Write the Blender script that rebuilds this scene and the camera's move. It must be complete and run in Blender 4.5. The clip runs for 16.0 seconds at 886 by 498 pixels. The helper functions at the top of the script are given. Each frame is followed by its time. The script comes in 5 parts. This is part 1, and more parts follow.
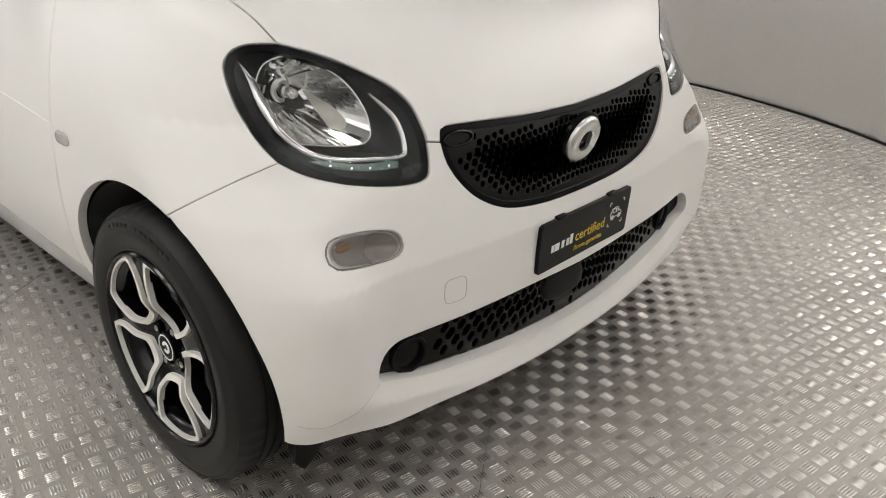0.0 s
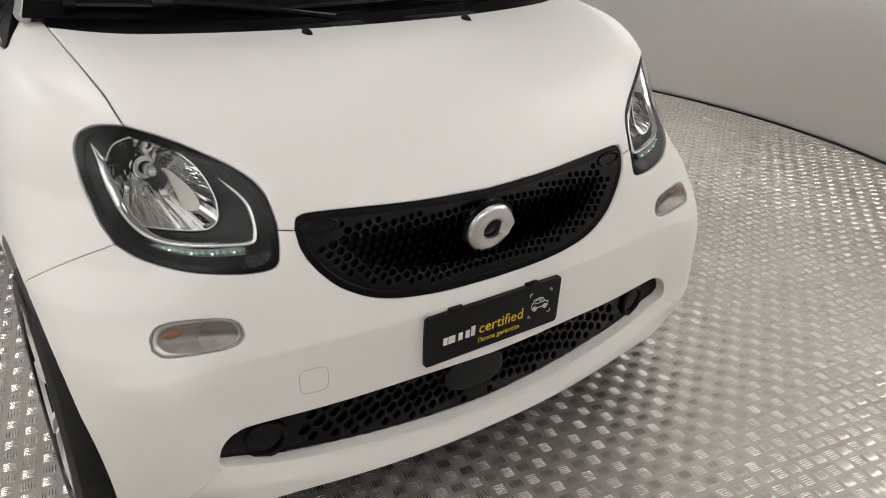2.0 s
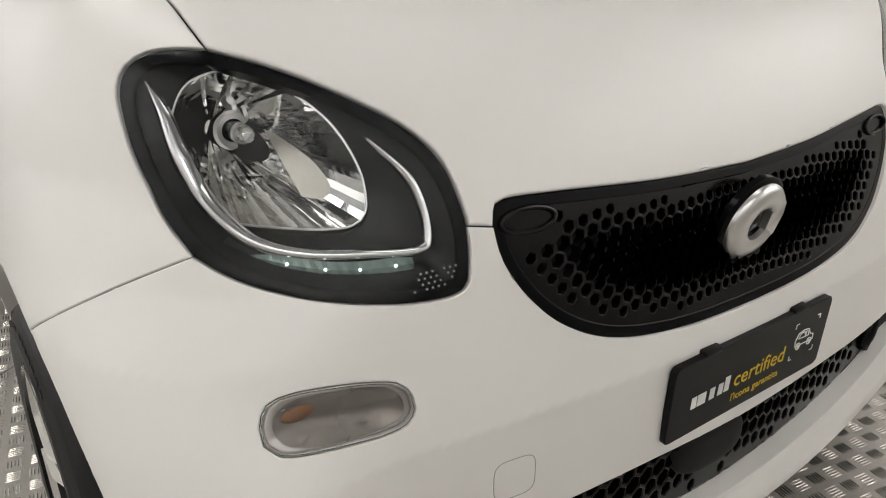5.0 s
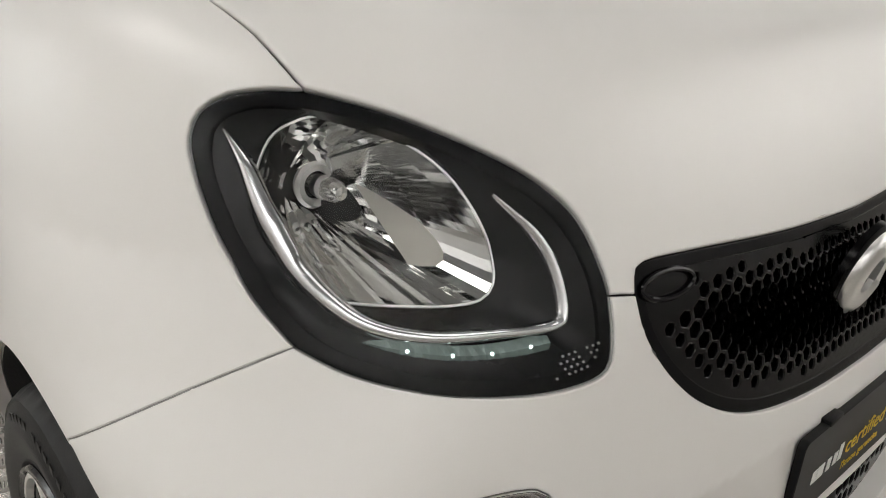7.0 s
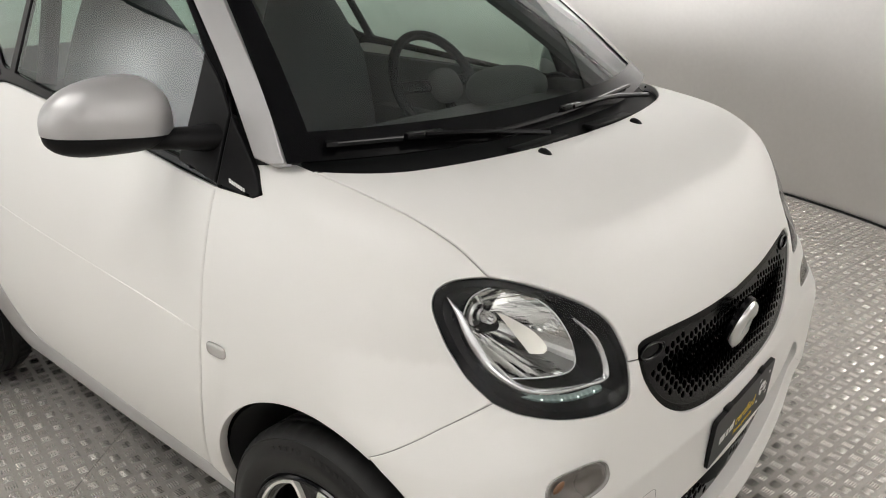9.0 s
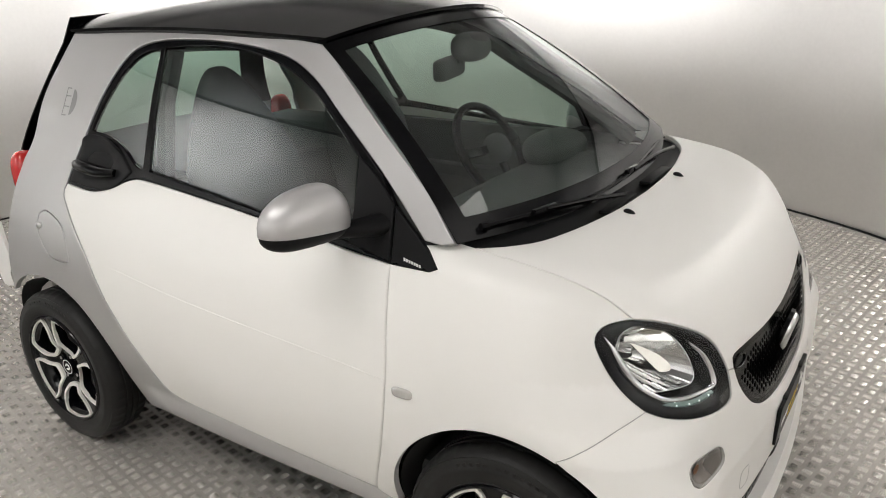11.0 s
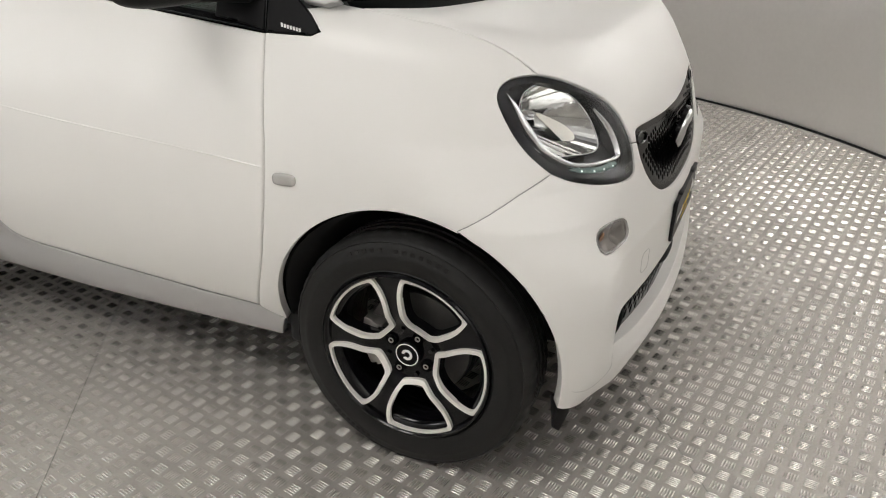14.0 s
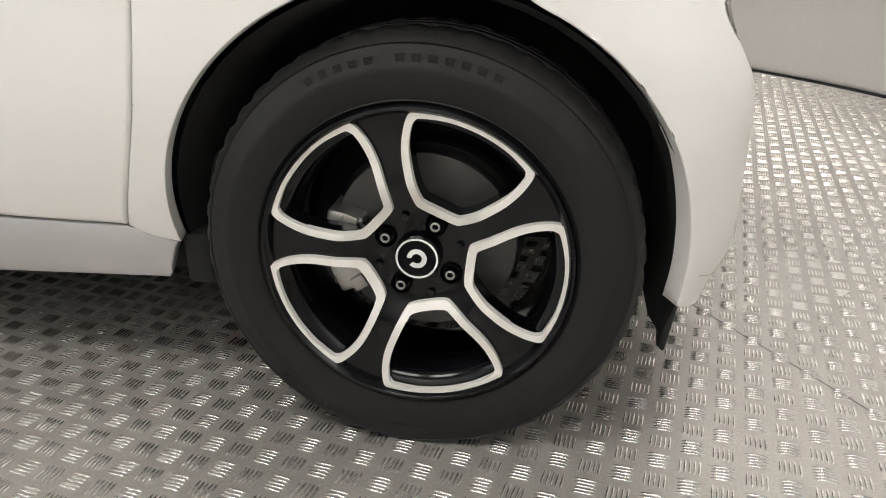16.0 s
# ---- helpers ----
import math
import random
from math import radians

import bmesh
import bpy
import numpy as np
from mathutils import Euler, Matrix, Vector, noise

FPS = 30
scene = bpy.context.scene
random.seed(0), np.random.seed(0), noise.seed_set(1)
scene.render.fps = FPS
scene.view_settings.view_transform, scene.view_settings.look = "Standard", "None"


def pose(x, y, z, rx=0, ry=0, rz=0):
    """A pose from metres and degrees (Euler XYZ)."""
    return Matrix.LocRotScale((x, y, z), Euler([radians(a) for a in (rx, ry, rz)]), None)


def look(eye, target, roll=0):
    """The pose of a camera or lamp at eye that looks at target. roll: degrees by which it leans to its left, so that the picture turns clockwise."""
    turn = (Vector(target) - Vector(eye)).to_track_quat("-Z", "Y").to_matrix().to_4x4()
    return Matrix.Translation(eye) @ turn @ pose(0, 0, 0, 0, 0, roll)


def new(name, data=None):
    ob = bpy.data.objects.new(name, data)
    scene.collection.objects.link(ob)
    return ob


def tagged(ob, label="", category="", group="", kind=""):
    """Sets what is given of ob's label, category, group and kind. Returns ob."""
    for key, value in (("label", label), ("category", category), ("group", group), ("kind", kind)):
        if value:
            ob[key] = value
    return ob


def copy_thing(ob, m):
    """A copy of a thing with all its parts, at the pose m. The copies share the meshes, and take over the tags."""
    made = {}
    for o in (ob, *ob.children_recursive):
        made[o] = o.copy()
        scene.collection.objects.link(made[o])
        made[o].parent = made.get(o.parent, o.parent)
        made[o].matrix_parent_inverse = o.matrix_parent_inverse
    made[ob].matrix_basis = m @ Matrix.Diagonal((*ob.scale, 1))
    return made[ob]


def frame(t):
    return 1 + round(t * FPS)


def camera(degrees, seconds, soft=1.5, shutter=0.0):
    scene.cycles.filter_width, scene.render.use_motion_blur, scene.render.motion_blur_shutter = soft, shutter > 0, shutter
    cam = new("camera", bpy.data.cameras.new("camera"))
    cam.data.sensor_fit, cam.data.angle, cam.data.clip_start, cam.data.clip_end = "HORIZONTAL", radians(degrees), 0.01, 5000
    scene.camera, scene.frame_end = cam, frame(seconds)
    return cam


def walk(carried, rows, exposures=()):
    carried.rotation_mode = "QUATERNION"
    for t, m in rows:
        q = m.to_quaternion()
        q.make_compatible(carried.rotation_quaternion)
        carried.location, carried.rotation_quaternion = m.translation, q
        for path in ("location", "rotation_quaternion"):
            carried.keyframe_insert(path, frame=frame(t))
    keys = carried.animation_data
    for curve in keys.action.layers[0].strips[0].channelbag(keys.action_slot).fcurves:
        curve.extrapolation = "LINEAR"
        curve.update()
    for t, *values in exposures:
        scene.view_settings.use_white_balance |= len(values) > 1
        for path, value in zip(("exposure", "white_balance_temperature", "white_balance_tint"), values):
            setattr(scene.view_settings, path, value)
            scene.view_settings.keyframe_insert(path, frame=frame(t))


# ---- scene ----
cam = camera(60.5, 16.0, 1.0)
PATH = [
    (0, (1.302, -1.372, 1.147), (0.077, -0.044, 0.291), 1.2),
    (0.5, (1.333, -1.23, 1.183), (0.041, 0.01, 0.291), 1.4),
    (1, (1.412, -1.101, 1.221), (0.048, 0.057, 0.328), 1.4),
    (1.5, (1.492, -0.986, 1.261), (0.066, 0.101, 0.376), 1.5),
    (2, (1.535, -0.886, 1.276), (0.059, 0.159, 0.422), 1.3),
    (2.5, (1.524, -0.806, 1.268), (0.029, 0.224, 0.429), 1.1),
    (3, (1.42, -0.774, 1.237), (-0.081, 0.256, 0.409), 0.5),
    (3.5, (1.259, -0.79, 1.185), (-0.236, 0.249, 0.358), 0.0),
    (4, (1.133, -0.825, 1.116), (-0.358, 0.228, 0.299), -0.2),
    (4.5, (1.038, -0.857, 1.061), (-0.453, 0.207, 0.258), -0.3),
    (4.7, (1.005, -0.862, 1.029), (-0.496, 0.205, 0.25), -0.4),
    (6.8, (0.731, -0.88, 0.972), (-0.702, 0.318, 0.256), 0.2),
    (7, (0.737, -0.924, 0.999), (-0.674, 0.308, 0.299), 0.4),
    (7.5, (0.743, -1.044, 1.101), (-0.582, 0.242, 0.331), 1.5),
    (8, (0.805, -1.168, 1.168), (-0.459, 0.176, 0.395), 1.7),
    (8.5, (0.877, -1.336, 1.277), (-0.341, 0.053, 0.511), 1.4),
    (9, (0.869, -1.517, 1.397), (-0.318, -0.086, 0.66), 0.8),
    (9.5, (0.794, -1.69, 1.515), (-0.374, -0.233, 0.796), 0.3),
    (9.7, (0.784, -1.747, 1.543), (-0.38, -0.28, 0.842), -0.3),
    (11.8, (0.645, -2.211, 1.667), (-0.312, -0.625, 0.915), -2.7),
    (12, (0.623, -2.245, 1.637), (-0.302, -0.649, 0.865), -2.7),
    (12.5, (0.607, -2.297, 1.537), (-0.241, -0.679, 0.725), -2.5),
    (13, (0.611, -2.291, 1.459), (-0.178, -0.657, 0.618), -1.6),
    (13.5, (0.632, -2.205, 1.357), (-0.133, -0.564, 0.506), -0.5),
    (14, (0.677, -2.075, 1.244), (-0.074, -0.432, 0.387), 0.1),
    (14.5, (0.652, -1.97, 1.119), (-0.083, -0.324, 0.252), 0.3),
    (15, (0.502, -1.866, 0.95), (-0.19, -0.207, 0.074), -0.8),
    (15.5, (0.313, -1.753, 0.8), (-0.151, 0.007, -0.039), -0.588),
    (16, (0.183, -1.692, 0.703), (-0.112, 0.113, -0.09), -0.331),
]
walk(cam, [(t, look(eye, target, roll)) for t, eye, target, roll in PATH], [(0, -0.5), (4.5, -0.6), (7, -0.72), (8, -0.66), (9.5, -0.53), (12, -0.5), (14, -0.6), (15, -0.52), (15.5, -0.42), (16, -0.22)])

# ---- light ----
world = bpy.data.worlds.new("studio_world")
scene.world = world
world.use_nodes = True
world.node_tree.nodes["Background"].inputs[0].default_value = (0.9, 0.95, 1.0, 1)
world.node_tree.nodes["Background"].inputs[1].default_value = 0.05
STUDIO = Vector((-1.5, 0.0, 0.0))
RADIUS, CEILING = 3.5, 3.1


def area_lamp(name, place, target, width, depth, watts, colour, spread=180):
    data = bpy.data.lights.new(name, "AREA")
    data.shape, data.size, data.size_y, data.energy, data.color, data.spread = "RECTANGLE", width, depth, watts, colour, radians(spread)
    lamp = new(name, data)
    lamp.matrix_world = look(place, target)
    return lamp


# unseen lamps; the first makes the headlamp's highlight, the rest are added fill
for x, y, watts, spread in ((1.1, 0.4, 7, 180), (-1.4, 1.5, 10, 180), (-1.4, -2.2, 27, 120), (-3.4, 0.0, 9, 180), (-0.1, -2.2, 16, 110)):
    area_lamp("ceiling_fill_light", (x, y, CEILING - 0.05), (x, y + 0.0001, 0), 0.9, 0.9, watts, (1.0, 0.97, 0.93), spread)
for turn, watts in ((-130, 10), (-75, 26), (-20, 36), (35, 68), (90, 49), (145, 34), (190, 36)):
    # added lamps, out of view under the ceiling, that brighten wall and car
    c, s = math.cos(radians(turn)), math.sin(radians(turn))
    area_lamp("wall_fill_light", (STUDIO.x + 2.6 * c, 2.6 * s, CEILING - 0.08), (STUDIO.x + RADIUS * c, RADIUS * s, 1.85), 0.9, 0.3, watts, (1.0, 0.975, 0.945), 105)
# a spot that leaves a round glow on the wall beside the car
area_lamp("wall_spot_light", (-3.02, -2.50, 2.15), (-3.32, -2.98, 1.88), 0.12, 0.12, 36, (0.95, 0.99, 1.0), 150)

# ---- materials ----


def material(name, colour, rough=0.5, metal=0.0, bump=0.0, scale=60.0, vary=0.06, coat=0.0, spec=0.5, dirt_scale=3.0):
    mat = bpy.data.materials.new(name)
    mat.use_nodes = True
    nodes, links = mat.node_tree.nodes, mat.node_tree.links
    bsdf = nodes["Principled BSDF"]
    bsdf.inputs["Metallic"].default_value = metal
    bsdf.inputs["Coat Weight"].default_value = coat
    bsdf.inputs["Coat Roughness"].default_value = 0.06
    bsdf.inputs["Specular IOR Level"].default_value = spec
    where = nodes.new("ShaderNodeTexCoord")
    fine, broad = nodes.new("ShaderNodeTexNoise"), nodes.new("ShaderNodeTexNoise")
    fine.inputs["Scale"].default_value, broad.inputs["Scale"].default_value = scale, dirt_scale
    fine.inputs["Detail"].default_value = broad.inputs["Detail"].default_value = 4
    both = nodes.new("ShaderNodeMath")
    both.operation = "ADD"
    ramp = nodes.new("ShaderNodeMapRange")
    ramp.inputs["From Min"].default_value, ramp.inputs["From Max"].default_value = 0.6, 1.4
    ramp.inputs["To Min"].default_value, ramp.inputs["To Max"].default_value = 1 - vary, 1 + vary
    mix = nodes.new("ShaderNodeVectorMath")
    mix.operation = "SCALE"
    mix.inputs[0].default_value = colour
    rr = nodes.new("ShaderNodeMapRange")
    rr.inputs["From Min"].default_value, rr.inputs["From Max"].default_value = 0.3, 0.7
    rr.inputs["To Min"].default_value, rr.inputs["To Max"].default_value = rough * 0.92, min(1, rough * 1.08)
    for node in (fine, broad):
        links.new(where.outputs["Object"], node.inputs["Vector"])
    links.new(fine.outputs[0], both.inputs[0])
    links.new(broad.outputs[0], both.inputs[1])
    links.new(both.outputs[0], ramp.inputs["Value"])
    links.new(ramp.outputs[0], mix.inputs["Scale"])
    links.new(mix.outputs[0], bsdf.inputs["Base Color"])
    links.new(broad.outputs[0], rr.inputs["Value"])
    links.new(rr.outputs[0], bsdf.inputs["Roughness"])
    if bump:
        relief = nodes.new("ShaderNodeBump")
        relief.inputs["Strength"].default_value, relief.inputs["Distance"].default_value = bump, 0.001
        links.new(fine.outputs[0], relief.inputs["Height"])
        links.new(relief.outputs[0], bsdf.inputs["Normal"])
    return mat


def glass_material(name, tint, ior=1.5, rough=0.0, most=0.95):
    mat = bpy.data.materials.new(name)
    mat.use_nodes = True
    nodes, links = mat.node_tree.nodes, mat.node_tree.links
    nodes.remove(nodes["Principled BSDF"])
    clear, gloss, mix, facing = (nodes.new(k) for k in ("ShaderNodeBsdfTransparent", "ShaderNodeBsdfGlossy", "ShaderNodeMixShader", "ShaderNodeLayerWeight"))
    clear.inputs[0].default_value = (*tint, 1)
    gloss.inputs["Roughness"].default_value = rough
    facing.inputs[0].default_value = 0.5
    steep, share = nodes.new("ShaderNodeMath"), nodes.new("ShaderNodeMapRange")
    steep.operation, steep.inputs[1].default_value = "POWER", 4.0
    share.inputs["To Min"].default_value, share.inputs["To Max"].default_value = 2 * ((ior - 1) / (ior + 1)) ** 2, most
    links.new(facing.outputs["Facing"], steep.inputs[0])
    links.new(steep.outputs[0], share.inputs["Value"])
    links.new(share.outputs[0], mix.inputs[0])
    links.new(clear.outputs[0], mix.inputs[1])
    links.new(gloss.outputs[0], mix.inputs[2])
    links.new(mix.outputs[0], nodes["Material Output"].inputs[0])
    return mat


def glow_material(name, colour, strength):
    mat = material(name, colour)
    bsdf = mat.node_tree.nodes["Principled BSDF"]
    bsdf.inputs["Emission Color"].default_value = (*colour, 1)
    bsdf.inputs["Emission Strength"].default_value = strength
    return mat


WHITE = material("satin_white_paint", (0.80, 0.79, 0.765), 0.36, 0.0, 0.02, 900, 0.015, coat=0.0, spec=0.5)
SILVER = material("satin_silver_paint", (0.47, 0.465, 0.465), 0.42, 0.6, 0.03, 900, 0.03)
BLACK = material("matt_black_plastic", (0.006, 0.006, 0.0065), 0.5, 0.0, 0.2, 700, 0.1, spec=0.14)
SMOOTH_BLACK = material("smooth_black_plastic", (0.003, 0.003, 0.0035), 0.2, 0.0, 0.0, 300, 0.05, spec=0.13)
GLOSS_BLACK = material("gloss_black_paint", (0.003, 0.003, 0.004), 0.12, 0.0, 0.0, 300, 0.05, spec=0.3)
# paler than GAP, so that the shut line looks less deeply shaded
SHALLOW = material("pale_gap_grey", (0.30, 0.30, 0.29), 0.8)
GAP = material("shadow_gap_rubber", (0.01, 0.01, 0.01), 0.9)
CHROME = material("bright_metal", (0.82, 0.82, 0.82), 0.12, 1.0)
SATIN_METAL = material("satin_metal", (0.72, 0.72, 0.71), 0.3, 1.0, 0.02, 400)
MACHINED = material("machined_aluminium", (0.84, 0.82, 0.78), 0.42, 0.3, 0.05, 800, 0.04)
RUBBER = material("tyre_rubber", (0.014, 0.0138, 0.0135), 0.5, 0.0, 0.3, 500, 0.22, spec=0.22)
DISC = material("dull_brake_disc", (0.10, 0.098, 0.095), 0.5, 0.6, 0.1, 300, 0.15)
STEEL = material("brake_steel", (0.42, 0.41, 0.39), 0.45, 0.9, 0.1, 300, 0.15)
SCREEN = glass_material("windscreen_glass", (0.86, 0.95, 0.90), 1.62, 0.0, 0.42)
SIDE_GLASS = glass_material("side_window_glass", (0.63, 0.77, 0.70), 1.54)
LENS = glass_material("clear_lens", (0.93, 0.94, 0.95), 1.22, 0.13)
SMOKED = glass_material("smoked_lens", (0.68, 0.66, 0.64), 1.45, 0.08)
TRIM = material("dark_interior_trim", (0.048, 0.049, 0.049), 0.75, 0.0, 0.3, 400, 0.1, spec=0.3)
FABRIC = material("black_seat_fabric", (0.025, 0.026, 0.028), 0.9, 0.0, 0.6, 900, 0.2)
WALL = material("painted_studio_wall", (0.78, 0.77, 0.76), 0.75, 0.0, 0.08, 40, 0.03, spec=0.3)
CEILING_PAINT = material("grey_ceiling_paint", (0.34, 0.34, 0.34), 0.9, 0.0, 0.08, 40, 0.05, spec=0.2)
PLATE_METAL = material("worn_tread_plate", (0.38, 0.36, 0.33), 0.5, 0.45, 0.12, 220, 0.22, dirt_scale=1.6)
# same metal as the plate, but smoother, and lighter in colour to strengthen glints
BAR_METAL = material("glint_tread_bars", (0.62, 0.60, 0.56), 0.26, 0.82, 0.0, 200, 0.1, dirt_scale=2.0)
YELLOW = material("yellow_print", (0.75, 0.52, 0.03), 0.5)
PRINT_WHITE = material("white_print", (0.82, 0.82, 0.80), 0.5)
BOARD = material("printed_black_board", (0.005, 0.005, 0.0055), 0.42, 0.0, 0.0, 200, 0.05, spec=0.18)
AMBER = material("amber_bulb", (0.42, 0.20, 0.09), 0.35)
LED = glow_material("daytime_led", (0.8, 1.0, 0.94), 4.0)
TAIL = material("red_lamp_plastic", (0.55, 0.02, 0.02), 0.15, coat=0.6)
DECAL = material("dark_grey_decal", (0.22, 0.22, 0.22), 0.5)
GREY_PRINT = material("grey_decal", (0.42, 0.42, 0.41), 0.5)
SATIN_REFLECTOR = material("satin_reflector", (0.62, 0.60, 0.54), 0.34, 0.9)
DIM_BAND = material("dim_ceiling_grey", (0.30, 0.30, 0.30), 0.8, 0.0, 0.08, 40, 0.04, spec=0.3)
REFLECTOR = material("mirror_reflector", (0.72, 0.72, 0.70), 0.06, 1.0)

BEZEL = material("dark_lamp_bezel", (0.006, 0.0062, 0.0065), 0.22, 0.05, 0.0, 300, 0.02, spec=0.2)
LED_BAR = material("clear_ribbed_plastic", (0.20, 0.27, 0.25), 0.15, 0.2, coat=0.5)
GRILLE_BLACK = material("satin_black_grille", (0.003, 0.003, 0.0032), 0.22, 0.0, 0.05, 500, 0.1, spec=0.22)
INDICATOR_GREY = material("grey_reflector", (0.46, 0.45, 0.44), 0.28, 0.8)
REPEATER = material("clear_grey_plastic", (0.50, 0.49, 0.47), 0.18, 0.2, coat=0.6)

LINER = material("black_felt_liner", (0.008, 0.008, 0.008), 0.95, 0.0, 0.5, 300, 0.2)

# ---- mesh helpers ----


def fill(name, verts, faces, mat=None, parent=None, label="", normals=None, smooth=True):
    mesh = bpy.data.meshes.new(name)
    mesh.from_pydata([tuple(map(float, v)) for v in verts], [], [tuple(map(int, f)) for f in faces])
    mesh.update()
    if smooth:
        mesh.polygons.foreach_set("use_smooth", [True] * len(mesh.polygons))
    if normals is not None:
        mesh.normals_split_custom_set_from_vertices([tuple(map(float, n)) for n in normals])
    ob = new(name, mesh)
    if mat:
        mesh.materials.append(mat)
    ob.parent = parent
    if label:
        tagged(ob, label)
    return ob


def part(name, bm, mat, parent, label="", smooth=True, angle=40):
    mesh = bpy.data.meshes.new(name)
    bmesh.ops.recalc_face_normals(bm, faces=bm.faces)
    if smooth:
        for e in bm.edges:
            e.smooth = e.calc_face_angle(0) < radians(angle)
        for f in bm.faces:
            f.smooth = True
    bm.to_mesh(mesh)
    bm.free()
    mesh.materials.append(mat)
    ob = new(name, mesh)
    ob.parent = parent
    if label:
        tagged(ob, label)
    return ob


def box(bm, centre, size, bevel=0.0, turn=None, taper=None):
    made = bmesh.ops.create_cube(bm, size=1.0)["verts"]
    bmesh.ops.scale(bm, vec=size, verts=made)
    if taper:
        for v in made:
            if v.co.z > 0:
                v.co.x *= taper[0]
                v.co.y *= taper[1]
    if bevel:
        edges = list({e for v in made for e in v.link_edges})
        made = list({v for f in bmesh.ops.bevel(bm, geom=edges, offset=bevel, segments=2, affect="EDGES", profile=0.5)["faces"] for v in f.verts} | {v for v in made if v.is_valid})
    bmesh.ops.transform(bm, matrix=Matrix.Translation(centre) @ (turn or Matrix()), verts=made)
    return made


def tube(bm, points, radius, sides=8, closed=False):
    """A round bar along points; radius may be a list."""
    pts = [Vector(p) for p in points]
    n = len(pts)
    radii = radius if isinstance(radius, (list, tuple)) else [radius] * n
    rings, ref = [], None
    for i, p in enumerate(pts):
        a, b = (pts[i - 1], pts[(i + 1) % n]) if closed else (pts[max(i - 1, 0)], pts[min(i + 1, n - 1)])
        way = (b - a).normalized()
        if ref is None:
            ref = way.orthogonal().normalized()
        ref = (ref - way * ref.dot(way)).normalized()
        side = way.cross(ref)
        rings.append([bm.verts.new(p + radii[i] * (math.cos(k) * ref + math.sin(k) * side)) for k in (2 * math.pi * j / sides for j in range(sides))])
    for i in range(n if closed else n - 1):
        a, b = rings[i], rings[(i + 1) % n]
        for j in range(sides):
            bm.faces.new((a[j], a[(j + 1) % sides], b[(j + 1) % sides], b[j]))
    if not closed:
        bm.faces.new(rings[0][::-1])
        bm.faces.new(rings[-1])


def lathe(bm, profile, steps=48, axis="y", closed=True):
    """Turns a profile of (radius, along) round an axis."""
    rings = []
    for k in range(steps):
        a = 2 * math.pi * k / steps
        c, s = math.cos(a), math.sin(a)
        if axis == "y":
            rings.append([bm.verts.new((r * c, h, r * s)) for r, h in profile])
        elif axis == "x":
            rings.append([bm.verts.new((h, r * c, r * s)) for r, h in profile])
        else:
            rings.append([bm.verts.new((r * c, r * s, h)) for r, h in profile])
    m = len(profile)
    for k in range(steps):
        a, b = rings[k], rings[(k + 1) % steps]
        for j in range(m if closed else m - 1):
            bm.faces.new((a[j], a[(j + 1) % m], b[(j + 1) % m], b[j]))


def spline(points, step=0.012, closed=False):
    """A smooth line through points (numpy, any dimension), sampled at about equal steps."""
    p = np.array(points, float)
    n = len(p)
    out = []
    for i in range(n if closed else n - 1):
        if closed:
            a, b, c, d = p[i - 1], p[i], p[(i + 1) % n], p[(i + 2) % n]
        else:
            b, c = p[i], p[i + 1]
            a = p[i - 1] if i else 2 * b - c
            d = p[i + 2] if i + 2 < n else 2 * c - b
        k = max(1, int(round(np.linalg.norm(c - b) / step)))
        for t in np.arange(k) / k:
            out.append(0.5 * (2 * b + (c - a) * t + (2 * a - 5 * b + 4 * c - d) * t * t + (3 * b - a - 3 * c + d) * t ** 3))
    if not closed:
        out.append(p[-1])
    return np.array(out)


def chain(*pieces, step=0.012):
    """A closed outline out of smooth pieces that meet in corners."""
    out = []
    for piece in pieces:
        line = spline(piece, step) if len(piece) > 1 else np.array(piece, float)
        out += list(line[1:] if out and np.linalg.norm(out[-1] - line[0]) < 1e-6 else line)
    if np.linalg.norm(np.array(out[0]) - out[-1]) < 1e-6:
        out.pop()
    return np.array(out)


# ---- the car's surface: three bent faces, rounded into one another ----


def smax(a, b, k):
    h = np.maximum(k - np.abs(a - b), 0) / k
    return np.maximum(a, b) + h * h * k / 4


Y0 = 0.019  # the car's middle line
OTHER = Matrix.Translation((0, 2 * Y0, 0)) @ Matrix.Diagonal((1, -1, 1, 1))


def other_side(p):
    return np.asarray(p, float) * (1, -1, 1) + (0, 2 * Y0, 0)


def half_width(x, z):
    low = 0.665 - 0.49 * np.clip(x / 0.3, 0, 1)
    up = np.maximum(0, z - 0.98)
    s = 0.808 - 0.706 * np.maximum(0, z - 0.62) ** 2 - low * np.maximum(0, 0.58 - z) ** 2 + 0.706 * up ** 2 - 0.02 * up
    return s - 0.209 * np.maximum(0, x - 0.02) ** 2 - 0.28 * np.maximum(0, -1.9 - x) ** 2


def lip(q, z):
    """The ledge under the lower intake."""
    t = np.clip((0.230 + 0.066 * (q / 0.56) ** 2 - z) / 0.046, 0, 1)
    s = np.clip((0.70 - q) / 0.16, 0, 1)
    return 0.017 * t * t * (3 - 2 * t) * s * s * (3 - 2 * s)


def corner(q, z):
    """The bumper's corner beside the lower intake stands a little forward."""
    t, u = np.clip((0.61 - z) / 0.14, 0, 1), np.clip((z - 0.20) / 0.10, 0, 1)
    return 0.030 * np.exp(-((q - 0.66) / 0.075) ** 2) * t * t * (3 - 2 * t) * u * u * (3 - 2 * u)


